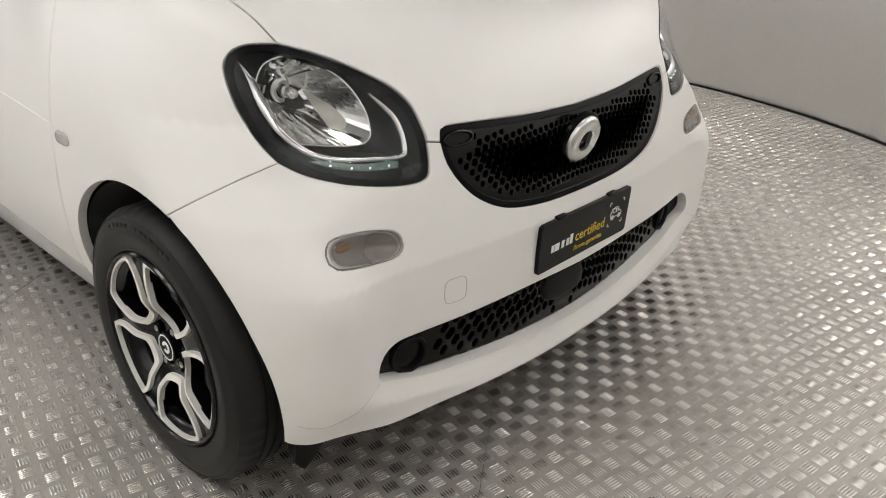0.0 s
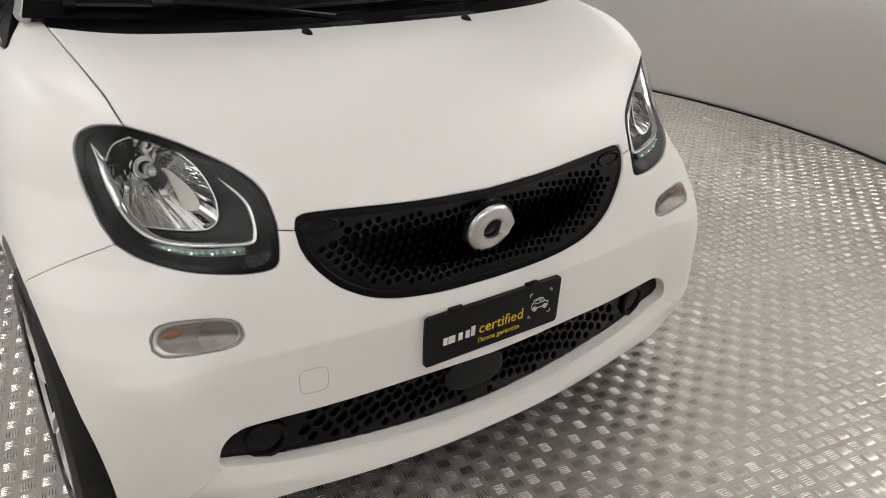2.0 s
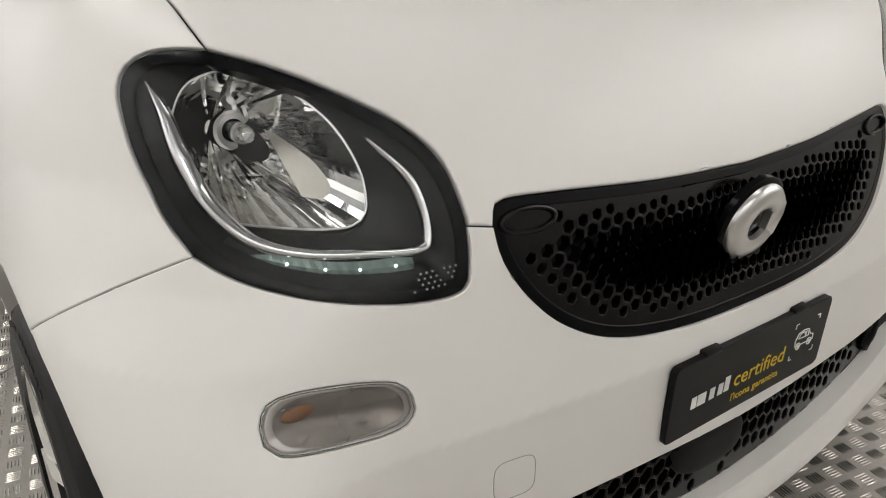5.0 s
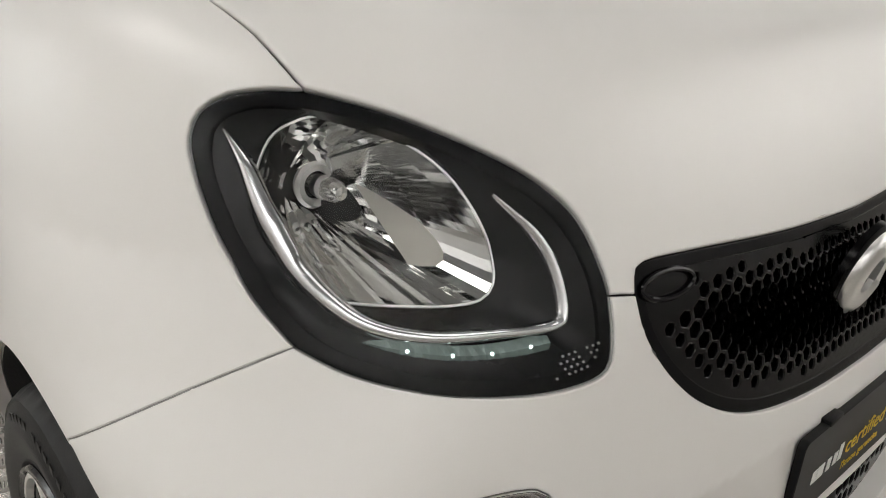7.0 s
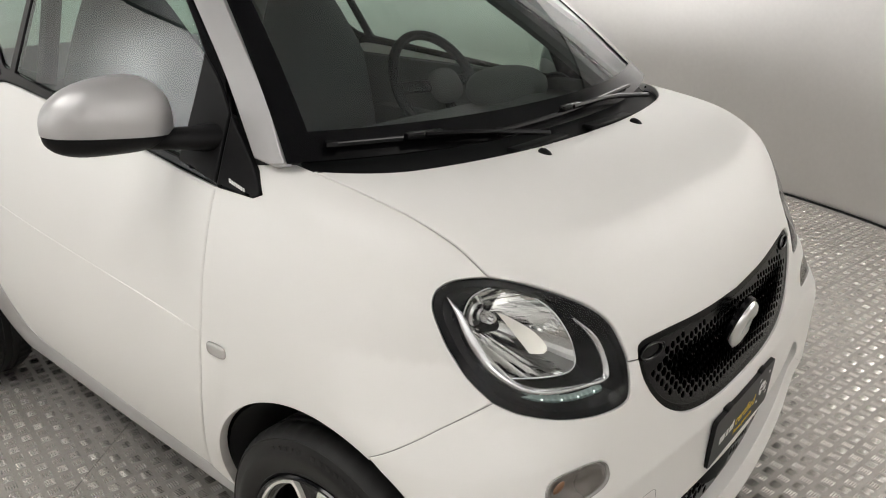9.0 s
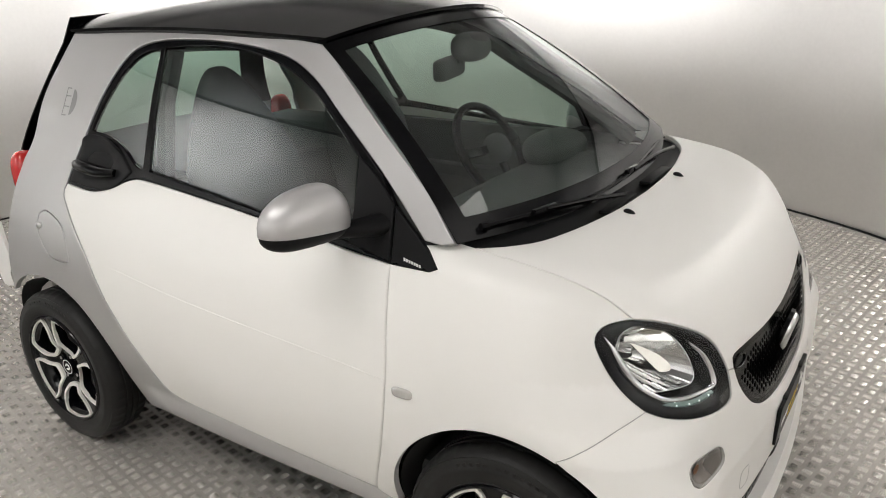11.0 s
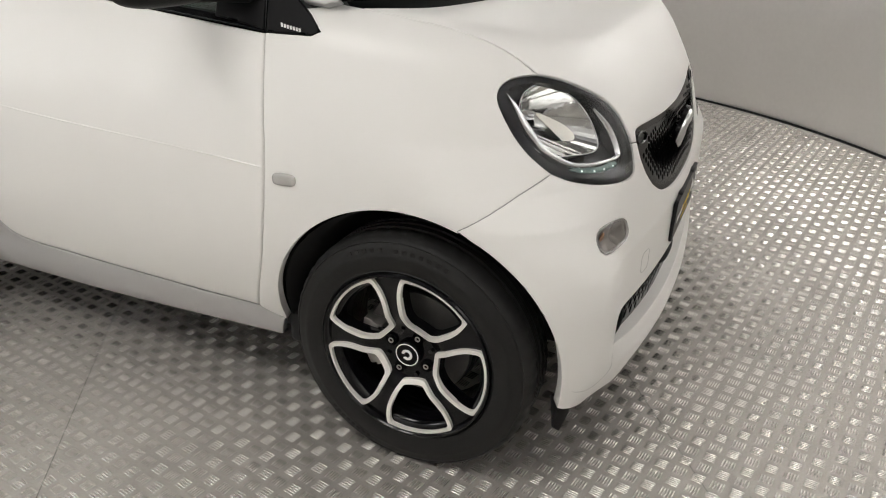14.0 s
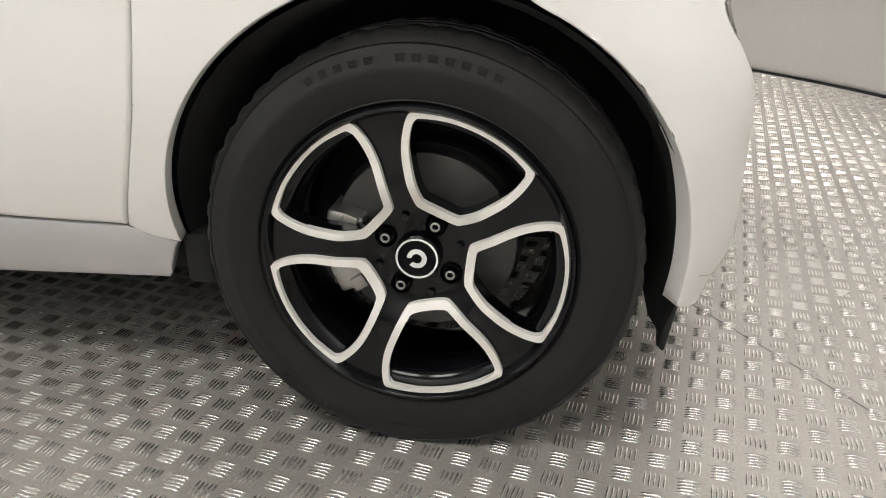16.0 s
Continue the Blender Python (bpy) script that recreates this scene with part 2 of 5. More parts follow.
def body(p):
    x, q, z = p[..., 0], np.abs(p[..., 1] - Y0) - Y0, p[..., 2]
    side = q - half_width(x, z)
    front = x - (0.464 - 0.155 * q * q - 0.24 * np.maximum(0, z - 0.52) - 0.05 * np.maximum(0, 0.34 - z) + lip(q, z) + corner(q, z))
    dx = x - 0.046
    hood = (z - (1.0 - 0.116 * dx - 0.868 * np.maximum(0, dx) ** 2 - 0.004 * q * q)) * 0.93
    f = smax(side, front, np.interp(z, (0.2, 0.45, 0.56, 0.63, 0.69, 0.78), (0.07, 0.085, 0.14, 0.215, 0.33, 0.422)))
    return smax(f, hood, 0.078 + 0.072 * np.clip((x - 0.22) / 0.12, 0, 1))


def flank(p):
    return np.abs(p[..., 1] - Y0) - Y0 - half_width(p[..., 0], p[..., 2])


def gradient(f, p, e=2e-3):
    g = np.stack([f(p + e * v) - f(p - e * v) for v in np.eye(3)], -1)
    return g / np.linalg.norm(g, axis=-1, keepdims=True)


class FrontChart:
    """The nose seen from a point inside it, as angles round an axis that points ahead and up."""
    core, axis = np.array((-0.1, 0.0, 0.6)), np.array((0.8, 0.0, 0.6))
    e1, e2, field, step = np.array((0.0, 1.0, 0.0)), np.array((-0.6, 0.0, 0.8)), staticmethod(body), 0.02

    def flat(self, p):
        d = np.asarray(p, float) - self.core
        d = d / np.linalg.norm(d, axis=-1, keepdims=True)
        c = np.stack([d @ self.e1, d @ self.e2], -1)
        s = np.linalg.norm(c, axis=-1, keepdims=True)
        return np.arctan2(s, (d @ self.axis)[..., None]) * c / np.maximum(s, 1e-9)

    def place(self, uv):
        t = np.linalg.norm(uv, axis=-1, keepdims=True)
        c = np.sin(t) * uv / np.maximum(t, 1e-9)
        d = np.cos(t) * self.axis + c[..., :1] * self.e1 + c[..., 1:] * self.e2
        lo, hi = np.full(len(uv), 0.1), np.full(len(uv), 2.0)
        for _ in range(36):
            mid = (lo + hi) / 2
            inside = body(self.core + mid[:, None] * d) < 0
            lo, hi = np.where(inside, mid, lo), np.where(inside, hi, mid)
        return self.core + lo[:, None] * d


class SideChart:
    """The right flank seen from the side: x along, z up."""
    field, step = staticmethod(flank), 0.025

    def flat(self, p):
        return np.asarray(p, float)[..., [0, -1]]

    def place(self, uv):
        return np.stack([uv[:, 0], -half_width(uv[:, 0], uv[:, 1]), uv[:, 1]], -1)


FRONT, SIDE = FrontChart(), SideChart()


def inside(poly, pts):
    x, y = pts[:, 0], pts[:, 1]
    a, b = poly, np.roll(poly, -1, 0)
    hit = np.zeros(len(pts), bool)
    for (x0, y0), (x1, y1) in zip(a, b):
        if y0 != y1:
            hit ^= ((y0 > y) != (y1 > y)) & (x < (x1 - x0) * (y - y0) / (y1 - y0) + x0)
    return hit


def clear_of(lines, pts, gap):
    keep = np.ones(len(pts), bool)
    for line in lines:
        for i in range(0, len(pts), 2000):
            block = pts[i:i + 2000]
            keep[i:i + 2000] &= (((block[:, None] - line[None]) ** 2).sum(-1)).min(1) > gap * gap
    return keep


def mirrored(points):
    return [(x, 2 * Y0 - y, z) for x, y, z in reversed([tuple(p) for p in points])]


def panel(name, chart, outline, mat, parent, label="", holes=(), offset=0.0, edge=0.002, depth=0.014, flip=False, step=None, dish=None, bend=None, gap=0.0013):
    """A sheet on the car's surface inside an outline (3D points), with rounded edges turned inwards. dish: a function of 2D place that gives an offset. bend: a function of places that gives the surface's own normals."""
    from mathutils.geometry import delaunay_2d_cdt
    h = step or chart.step
    loops = [chart.flat(np.array(o)) for o in (outline, *holes)]
    lo, hi = loops[0].min(0), loops[0].max(0)
    gx, gy = np.meshgrid(np.arange(lo[0], hi[0], h), np.arange(lo[1], hi[1], h * 0.866))
    gx = gx + (np.arange(len(gx)) % 2)[:, None] * h / 2
    pts = np.stack([gx.ravel(), gy.ravel()], -1)
    keep = inside(loops[0], pts)
    for hole in loops[1:]:
        keep &= ~inside(hole, pts)
    pts = pts[keep]
    pts = pts[clear_of(loops, pts, max(h * 0.45, (2.3 * edge + 0.001) / (0.5 if chart is FRONT else 1.0)))]
    flat, edges = [], []
    for loop in loops:
        n0 = len(flat)
        flat += list(loop)
        edges += [(n0 + i, n0 + (i + 1) % len(loop)) for i in range(len(loop))]
    flat += list(pts)
    verts, _, faces, *_ = delaunay_2d_cdt([Vector(v) for v in flat], edges, [], 0, 1e-7)
    verts = np.array([tuple(v) for v in verts])
    faces = np.array([f for f in faces if len(f) == 3])
    mid = verts[faces].mean(1)
    keep = inside(loops[0], mid)
    for hole in loops[1:]:
        keep &= ~inside(hole, mid)
    faces = faces[keep]
    place = chart.place(verts)
    normal = gradient(chart.field, place)
    lift = np.full(len(verts), offset)
    shown = normal if bend is None else bend(place)
    if dish is not None:
        lift = lift + dish(place)
    # faces look outwards
    a, b, c = (place[faces[:, k]] for k in range(3))
    back = (np.cross(b - a, c - a) * normal[faces[:, 0]]).sum(-1) < 0
    faces[back] = faces[back][:, ::-1]
    count = {}
    for f in faces:
        for i in range(3):
            count[(f[i], f[(i + 1) % 3])] = 1
    rim = [(i, j) for i, j in count if (j, i) not in count]
    out = np.zeros_like(place)
    for i, j in rim:
        way = np.cross(place[j] - place[i], normal[i])
        for k in (i, j):
            out[k] += way
    size = np.linalg.norm(out, axis=1, keepdims=True)
    out = np.where(size > 0, out / np.maximum(size, 1e-12), 0)
    ids = sorted({i for e in rim for i in e})
    index = {i: n for n, i in enumerate(ids)}
    base = place + normal * lift[:, None]
    p0 = base - out * (2.0 * edge + gap)
    rim1 = base[ids] - out[ids] * (0.6 * edge + gap) - normal[ids] * 0.35 * edge
    rim2 = base[ids] - out[ids] * gap - normal[ids] * 1.6 * edge
    rim3 = base[ids] - out[ids] * gap - normal[ids] * depth
    n0, m = len(place), len(ids)
    slope = normal[ids] * 0.75 + out[ids] * 0.65
    slope = slope / np.linalg.norm(slope, axis=1, keepdims=True)
    faces = [tuple(f) for f in faces]
    for i, j in rim:
        a, b = index[i], index[j]
        faces += [(j, i, n0 + a, n0 + b), (n0 + b, n0 + a, n0 + m + a, n0 + m + b), (n0 + m + b, n0 + m + a, n0 + 2 * m + a, n0 + 2 * m + b)]
    verts = np.concatenate([p0, rim1, rim2, rim3])
    normals = np.concatenate([shown, slope, out[ids], out[ids]])
    if flip:
        verts, normals = other_side(verts), normals * (1, -1, 1)
        faces = [f[::-1] for f in faces]
    return fill(name, verts, faces, mat, parent, label, normals if dish is None else None)


def window_bend(p):
    """The side windows are rounder than the flank round them."""
    n = np.stack([0.109 * (p[:, 0] + 0.95) + 0.07, np.full(len(p), -1.0), 0.339 + 0.411 * (p[:, 2] - 1.2)], -1)
    return n / np.linalg.norm(n, axis=1, keepdims=True)


def sill_bend(p):
    """The sill under the door rolls outwards: it looks up along its upper edge and down along its lower one."""
    n = gradient(flank, p)
    t = np.clip((0.345 - p[:, 2]) / 0.03, 0, 1) * np.clip((p[:, 0] + 1.50) / 0.12, 0, 1)
    roll = n.copy()
    roll[:, 2] = np.interp(p[:, 2], (0.18, 0.22, 0.29, 0.33), (-0.45, -0.10, 0.22, 0.30))
    n = n + (roll - n) * t[:, None]
    return n / np.linalg.norm(n, axis=1, keepdims=True)


def on_front(points):
    return FRONT.place(FRONT.flat(np.array(points, float)))


def on_side(points):
    return SIDE.place(np.array(points, float))


# ---- studio ----


WALL_TOP = 2.40


def ring_wall(name, low, high, mat, label):
    steps, thick = 120, 0.15
    verts, faces = [], []
    for k in range(steps):
        a = 2 * math.pi * k / steps
        for r in (RADIUS, RADIUS + thick):
            for z in (low, high):
                verts.append((STUDIO.x + r * math.cos(a), r * math.sin(a), z))
    for k in range(steps):
        i, j = 4 * k, 4 * ((k + 1) % steps)
        faces += [(i, j, j + 1, i + 1), (i + 2, i + 3, j + 3, j + 2), (i + 1, j + 1, j + 3, i + 3), (i, i + 2, j + 2, j)]
    return tagged(fill(name, verts, faces, mat), label, "wall", kind="structure")


def disc(name, radius, z, thick, mat, label, category):
    bm = bmesh.new()
    bmesh.ops.create_cone(bm, cap_ends=True, segments=120, radius1=radius, radius2=radius, depth=thick)
    bmesh.ops.translate(bm, vec=(STUDIO.x, 0, z), verts=bm.verts)
    return tagged(part(name, bm, mat, None, "", angle=30), label, category, kind="structure")


ring_wall("wall_round", -0.02, WALL_TOP, WALL, "curved light grey painted studio wall")
# unseen band, coloured dark so the windows mirror it as an unlit ceiling
ring_wall("dim_upper_band", WALL_TOP + 0.02, CEILING, DIM_BAND, "added upper wall band, darkened to mirror as the dim ceiling")
floor = disc("floor", RADIUS + 0.1, -0.02, 0.04, PLATE_METAL, "worn aluminium tread plate floor of large sheets", "floor")
disc("ceiling", RADIUS + 0.15, CEILING + 0.05, 0.1, CEILING_PAINT, "plain grey studio ceiling", "ceiling")


def skirting():
    """A dark shadow joint at the foot of the wall."""
    bm = bmesh.new()
    lathe(bm, [(RADIUS - 0.010, 0.0), (RADIUS + 0.002, 0.0), (RADIUS + 0.002, 0.011), (RADIUS - 0.006, 0.011)], 120, "z")
    bmesh.ops.translate(bm, vec=STUDIO, verts=bm.verts)
    tagged(part("baseboard", bm, BLACK, None), "thin black strip where the wall meets the floor", "baseboard", kind="structure")
    # unseen black strip, added to draw the dark ceiling edge mirrored in the side windows
    bm = bmesh.new()
    lathe(bm, [(RADIUS - 0.015, WALL_TOP - 0.005), (RADIUS + 0.1, WALL_TOP), (RADIUS + 0.1, WALL_TOP + 0.02), (RADIUS - 0.015, WALL_TOP + 0.025)], 120, "z")
    bmesh.ops.translate(bm, vec=STUDIO, verts=bm.verts)
    tagged(part("trim", bm, BLACK, None), "added black strip that draws the dark ceiling edge", "trim", kind="structure")


skirting()
ALONG, ACROSS = Vector((0.566, -0.824, 0)), Vector((0.824, 0.566, 0))


def tread_bars():
    """Five raised bars to a group, each group turned a right angle to its neighbours."""
    pitch = 0.0622
    n = int(2 * RADIUS / pitch) + 2
    i, j, kind = np.meshgrid(np.arange(-n, n), np.arange(-n, n), (0, 1), indexing="ij")
    u = 0.035 + (i.ravel() + 0.5 * kind.ravel()) * pitch
    v = -0.912 + (j.ravel() + 0.5 * kind.ravel()) * pitch
    d, a = np.array(ALONG[:2]), np.array(ACROSS[:2])
    mid = u[:, None] * d + v[:, None] * a
    kind = kind.ravel()
    keep = np.hypot(mid[:, 0] + 1.5, mid[:, 1]) < RADIUS - 0.04
    mid, kind = mid[keep], kind[keep]
    one, two = (d + a) / np.sqrt(2), (a - d) / np.sqrt(2)
    way = np.where(kind[:, None] == 0, one, two)
    off = np.where(kind[:, None] == 0, two, one)
    block_v = []
    for bar in range(5):
        c = mid + off * (bar - 2) * 0.0066
        L, W, H = 0.0168, 0.0019, 0.0024
        corners = [c - way * L, c - way * L * 0.45 - off * W, c + way * L * 0.45 - off * W, c + way * L, c + way * L * 0.45 + off * W, c - way * L * 0.45 + off * W]
        low = [np.column_stack([p, np.zeros(len(p))]) for p in corners]
        top = [np.column_stack([c + s * way * L * 0.55, np.full(len(c), H)]) for s in (-1, 1)]
        block_v.append(np.stack(low + top, 1))
    allv = np.concatenate(block_v)  # bars, 8 points
    n = len(allv)
    tri = np.array([(0, 1, 6), (1, 2, 7), (1, 7, 6), (2, 3, 7), (3, 4, 7), (4, 5, 6), (4, 6, 7), (5, 0, 6)])
    faces = (tri[None] + 8 * np.arange(n)[:, None, None]).reshape(-1, 3)
    mesh = bpy.data.meshes.new("tread_bars")
    mesh.vertices.add(8 * n)
    mesh.vertices.foreach_set("co", allv.reshape(-1))
    mesh.loops.add(3 * len(faces))
    mesh.loops.foreach_set("vertex_index", faces.ravel().astype(np.int32))
    mesh.polygons.add(len(faces))
    mesh.polygons.foreach_set("loop_start", np.arange(0, 3 * len(faces), 3, dtype=np.int32))
    mesh.update()
    mesh.validate()
    mesh.materials.append(BAR_METAL)
    ob = new("tread_bars", mesh)
    ob.parent = floor
    tagged(ob, "small raised bars in groups of five, coloured brighter for their glints", kind="stuff")


tread_bars()


def floor_seams():
    """Thin dark joints between the sheets."""
    for n in range(-3, 3):
        off = 0.208 + 1.503 * n
        centre = STUDIO.dot(ACROSS)
        half = math.sqrt(max(0, (RADIUS - 0.02) ** 2 - (off - centre) ** 2))
        mid = ACROSS * off + ALONG * STUDIO.dot(ALONG)
        bm = bmesh.new()
        box(bm, (0, 0, 0), (2 * half, 0.0013, 0.001), turn=Matrix.Rotation(math.atan2(ALONG.y, ALONG.x), 4, "Z"))
        bmesh.ops.translate(bm, vec=mid + Vector((0, 0, 0.0006)), verts=bm.verts)
        part("seam", bm, DISC, floor)


floor_seams()

# ---- the car ----
car = tagged(new("car"), "small two-seat car, satin white with a silver frame", "car")

LAMP_TOP = [(0.215, -0.614, 0.908), (0.257, -0.562, 0.890), (0.295, -0.505, 0.861), (0.324, -0.458, 0.830), (0.348, -0.430, 0.796), (0.370, -0.419, 0.751), (0.376, -0.417, 0.732)]
LAMP_LOW = [(0.376, -0.417, 0.732), (0.386, -0.421, 0.700), (0.392, -0.432, 0.672), (0.388, -0.475, 0.668), (0.372, -0.542, 0.678), (0.344, -0.601, 0.691), (0.310, -0.645, 0.707), (0.275, -0.672, 0.726)]
LAMP_BACK = [(0.275, -0.672, 0.726), (0.232, -0.686, 0.763), (0.198, -0.692, 0.803), (0.171, -0.693, 0.848), (0.160, -0.688, 0.872), (0.162, -0.678, 0.892), (0.176, -0.659, 0.905), (0.197, -0.636, 0.909), (0.215, -0.614, 0.908)]
HOOD_GAP = [(0.215, -0.614, 0.908), (0.192, -0.620, 0.927), (0.150, -0.627, 0.953), (0.072, -0.638, 0.982), (-0.031, -0.645, 1.002), (-0.160, -0.648, 1.019)]
COWL = [(-0.160, -0.648, 1.019), (-0.108, -0.600, 1.016), (-0.060, -0.520, 1.011), (-0.032, -0.420, 1.008), (-0.010, -0.300, 1.006), (0.006, -0.160, 1.005), (0.012, Y0, 1.004)]
GRILLE_TOP = [(0.384, -0.390, 0.727), (0.380, -0.386, 0.742), (0.377, -0.370, 0.751), (0.384, -0.292, 0.747), (0.395, -0.140, 0.735), (0.400, Y0, 0.729)]
GRILLE_LOW = [(0.445, Y0, 0.553), (0.443, -0.130, 0.557), (0.433, -0.240, 0.573), (0.421, -0.312, 0.605), (0.408, -0.357, 0.646), (0.394, -0.383, 0.690), (0.384, -0.390, 0.727)]
SHUT = [(0.275, -0.672, 0.726), (0.225, -0.742, 0.691), (0.127, -0.804, 0.626)]
DOOR_GAP = [(-0.357, 0.967), (-0.340, 0.830), (-0.334, 0.684), (-0.365, 0.490), (-0.432, 0.298)]
DOOR_LOW = [(-0.432, 0.298), (-0.628, 0.301), (-0.841, 0.309), (-1.073, 0.320), (-1.223, 0.330), (-1.300, 0.362), (-1.366, 0.464), (-1.476, 0.613), (-1.585, 0.771), (-1.700, 0.895), (-1.757, 0.958), (-1.752, 0.994)]
DOOR_TOP = [(-1.752, 0.994), (-1.615, 0.986), (-1.510, 1.006), (-1.420, 1.040), (-1.325, 1.044), (-0.995, 1.021), (-0.788, 1.004), (-0.357, 0.967)]
FRAME_OUT = [(-1.752, 0.994), (-1.742, 1.050), (-1.721, 1.126), (-1.682, 1.262), (-1.608, 1.379), (-1.516, 1.432), (-1.365, 1.450), (-1.122, 1.447), (-0.900, 1.421), (-0.762, 1.372), (-0.618, 1.276), (-0.443, 1.157), (-0.277, 1.030)]
A_LINE = [(-0.190, 1.036), (-0.303, 1.137), (-0.466, 1.251), (-0.599, 1.348), (-0.718, 1.436), (-0.760, 1.452)]


def arch(x0, a0, a1, n=26, rx=0.358, rz=0.352, z0=0.292):
    """Points of a wheel arch from angle a0 to a1, in degrees round the axle."""
    return [(x0 + rx * math.cos(a), z0 + rz * math.sin(a)) for a in (radians(a0 + (a1 - a0) * k / n) for k in range(n + 1))]


def side3(points):
    return [tuple(p) for p in on_side(points)]


def front_panels():
    half = chain(COWL[::-1], HOOD_GAP[::-1], LAMP_TOP, [LAMP_TOP[-1], GRILLE_TOP[0]], GRILLE_TOP)
    hood = panel("hood", FRONT, np.concatenate([half, np.array(mirrored(half))[1:-1]]), WHITE, car, "satin white front hood")
    # fenders: arch up to the shut line
    arch_back = side3(arch(0, 183, 69.0))
    arch_front = side3(arch(0, 69.0, -11.5, 18))
    fend = chain(HOOD_GAP[::-1], LAMP_BACK[::-1], SHUT, [SHUT[-1], arch_back[-1]], arch_back[::-1], [arch_back[0], (-0.40, -0.745, 0.285), (-0.432, -0.755, 0.298)], side3(DOOR_GAP)[::-1], [side3(DOOR_GAP)[0], (-0.245, -0.722, 0.968)], [(-0.245, -0.722, 0.968), (-0.224, -0.716, 0.977)], [(-0.224, -0.716, 0.977), (-0.285, -0.690, 1.022)], [(-0.285, -0.690, 1.022), (-0.235, -0.672, 1.026), (-0.206, -0.652, 1.026)], [(-0.206, -0.652, 1.026), HOOD_GAP[-1]])
    for flip in (False, True):
        panel("fender", FRONT, fend, WHITE, car, "satin white front fender", flip=flip, depth=0.02, edge=0.0010, gap=0.0007)
    bottom = [(0.352, -0.746, 0.222), (0.373, -0.721, 0.215), (0.395, -0.640, 0.212), (0.414, -0.507, 0.214), (0.428, -0.380, 0.213), (0.445, -0.076, 0.203), (0.446, Y0, 0.203)]
    arch_front = [SHUT[-1]] + arch_front[1:]
    half = chain(GRILLE_LOW, [GRILLE_LOW[-1], LAMP_LOW[0]], LAMP_LOW, SHUT, arch_front, [arch_front[-1], bottom[0]], bottom)
    low = [(0.453, Y0, 0.378), (0.449, -0.173, 0.382), (0.438, -0.339, 0.380), (0.423, -0.487, 0.380), (0.417, -0.536, 0.378), (0.413, -0.561, 0.365), (0.412, -0.572, 0.341), (0.411, -0.567, 0.313), (0.417, -0.515, 0.289), (0.426, -0.433, 0.272), (0.438, -0.297, 0.257), (0.447, -0.090, 0.243), (0.447, Y0, 0.240)]
    low = spline(low)
    low = np.concatenate([low, np.array(mirrored(low))[1:-1]])
    ind = spline(INDICATOR, closed=True)
    bumper = panel("bumper", FRONT, np.concatenate([half, np.array(mirrored(half))[1:-1]]), WHITE, car, "satin white front bumper", holes=(low, ind, np.array(mirrored(ind))), depth=0.03, step=0.013, edge=0.0010, gap=0.0007)
    return low


INDICATOR = [(0.370, -0.650, 0.586), (0.367, -0.642, 0.604), (0.375, -0.617, 0.611), (0.390, -0.567, 0.607), (0.400, -0.525, 0.597), (0.406, -0.510, 0.581), (0.409, -0.508, 0.567), (0.411, -0.520, 0.553), (0.408, -0.552, 0.549), (0.396, -0.603, 0.555), (0.384, -0.635, 0.562), (0.376, -0.647, 0.572)]
LOW_GRILLE = front_panels()


def gap_line(points, chart_field, radius=0.004, down=0.0095, flip=False, mat=GAP):
    p = np.array(points)
    n = gradient(chart_field, p)
    q = p - n * down
    if flip:
        q = other_side(q)
    bm = bmesh.new()
    tube(bm, q, radius, 6)
    part("seal", bm, mat, car)


for side in (False, True):
    gap_line(on_front(spline(HOOD_GAP, 0.03)), body, flip=side)
    gap_line(on_front(spline(SHUT, 0.03)), body, 0.003, 0.0040, side, SHALLOW)
    gap_line(on_front([LAMP_TOP[-1], GRILLE_TOP[0]]), body, flip=side)
    gap_line(on_side(spline(DOOR_GAP + DOOR_LOW[1:], 0.03)), flank, flip=side)


CREASE = [(0.366, -0.730, 0.272), (0.376, -0.705, 0.267), (0.392, -0.67, 0.266), (0.406, -0.60, 0.298), (0.411, -0.572, 0.312)]
for side in (False, True):
    # thin grey line that paints the shade of the crease on the bumper's corner
    line = on_front(spline(CREASE, 0.012))
    line = line - gradient(body, line) * 0.0003
    bm = bmesh.new()
    tube(bm, other_side(line) if side else line, 0.0007, 5)
    part("crease_shade_line", bm, GREY_PRINT, car)


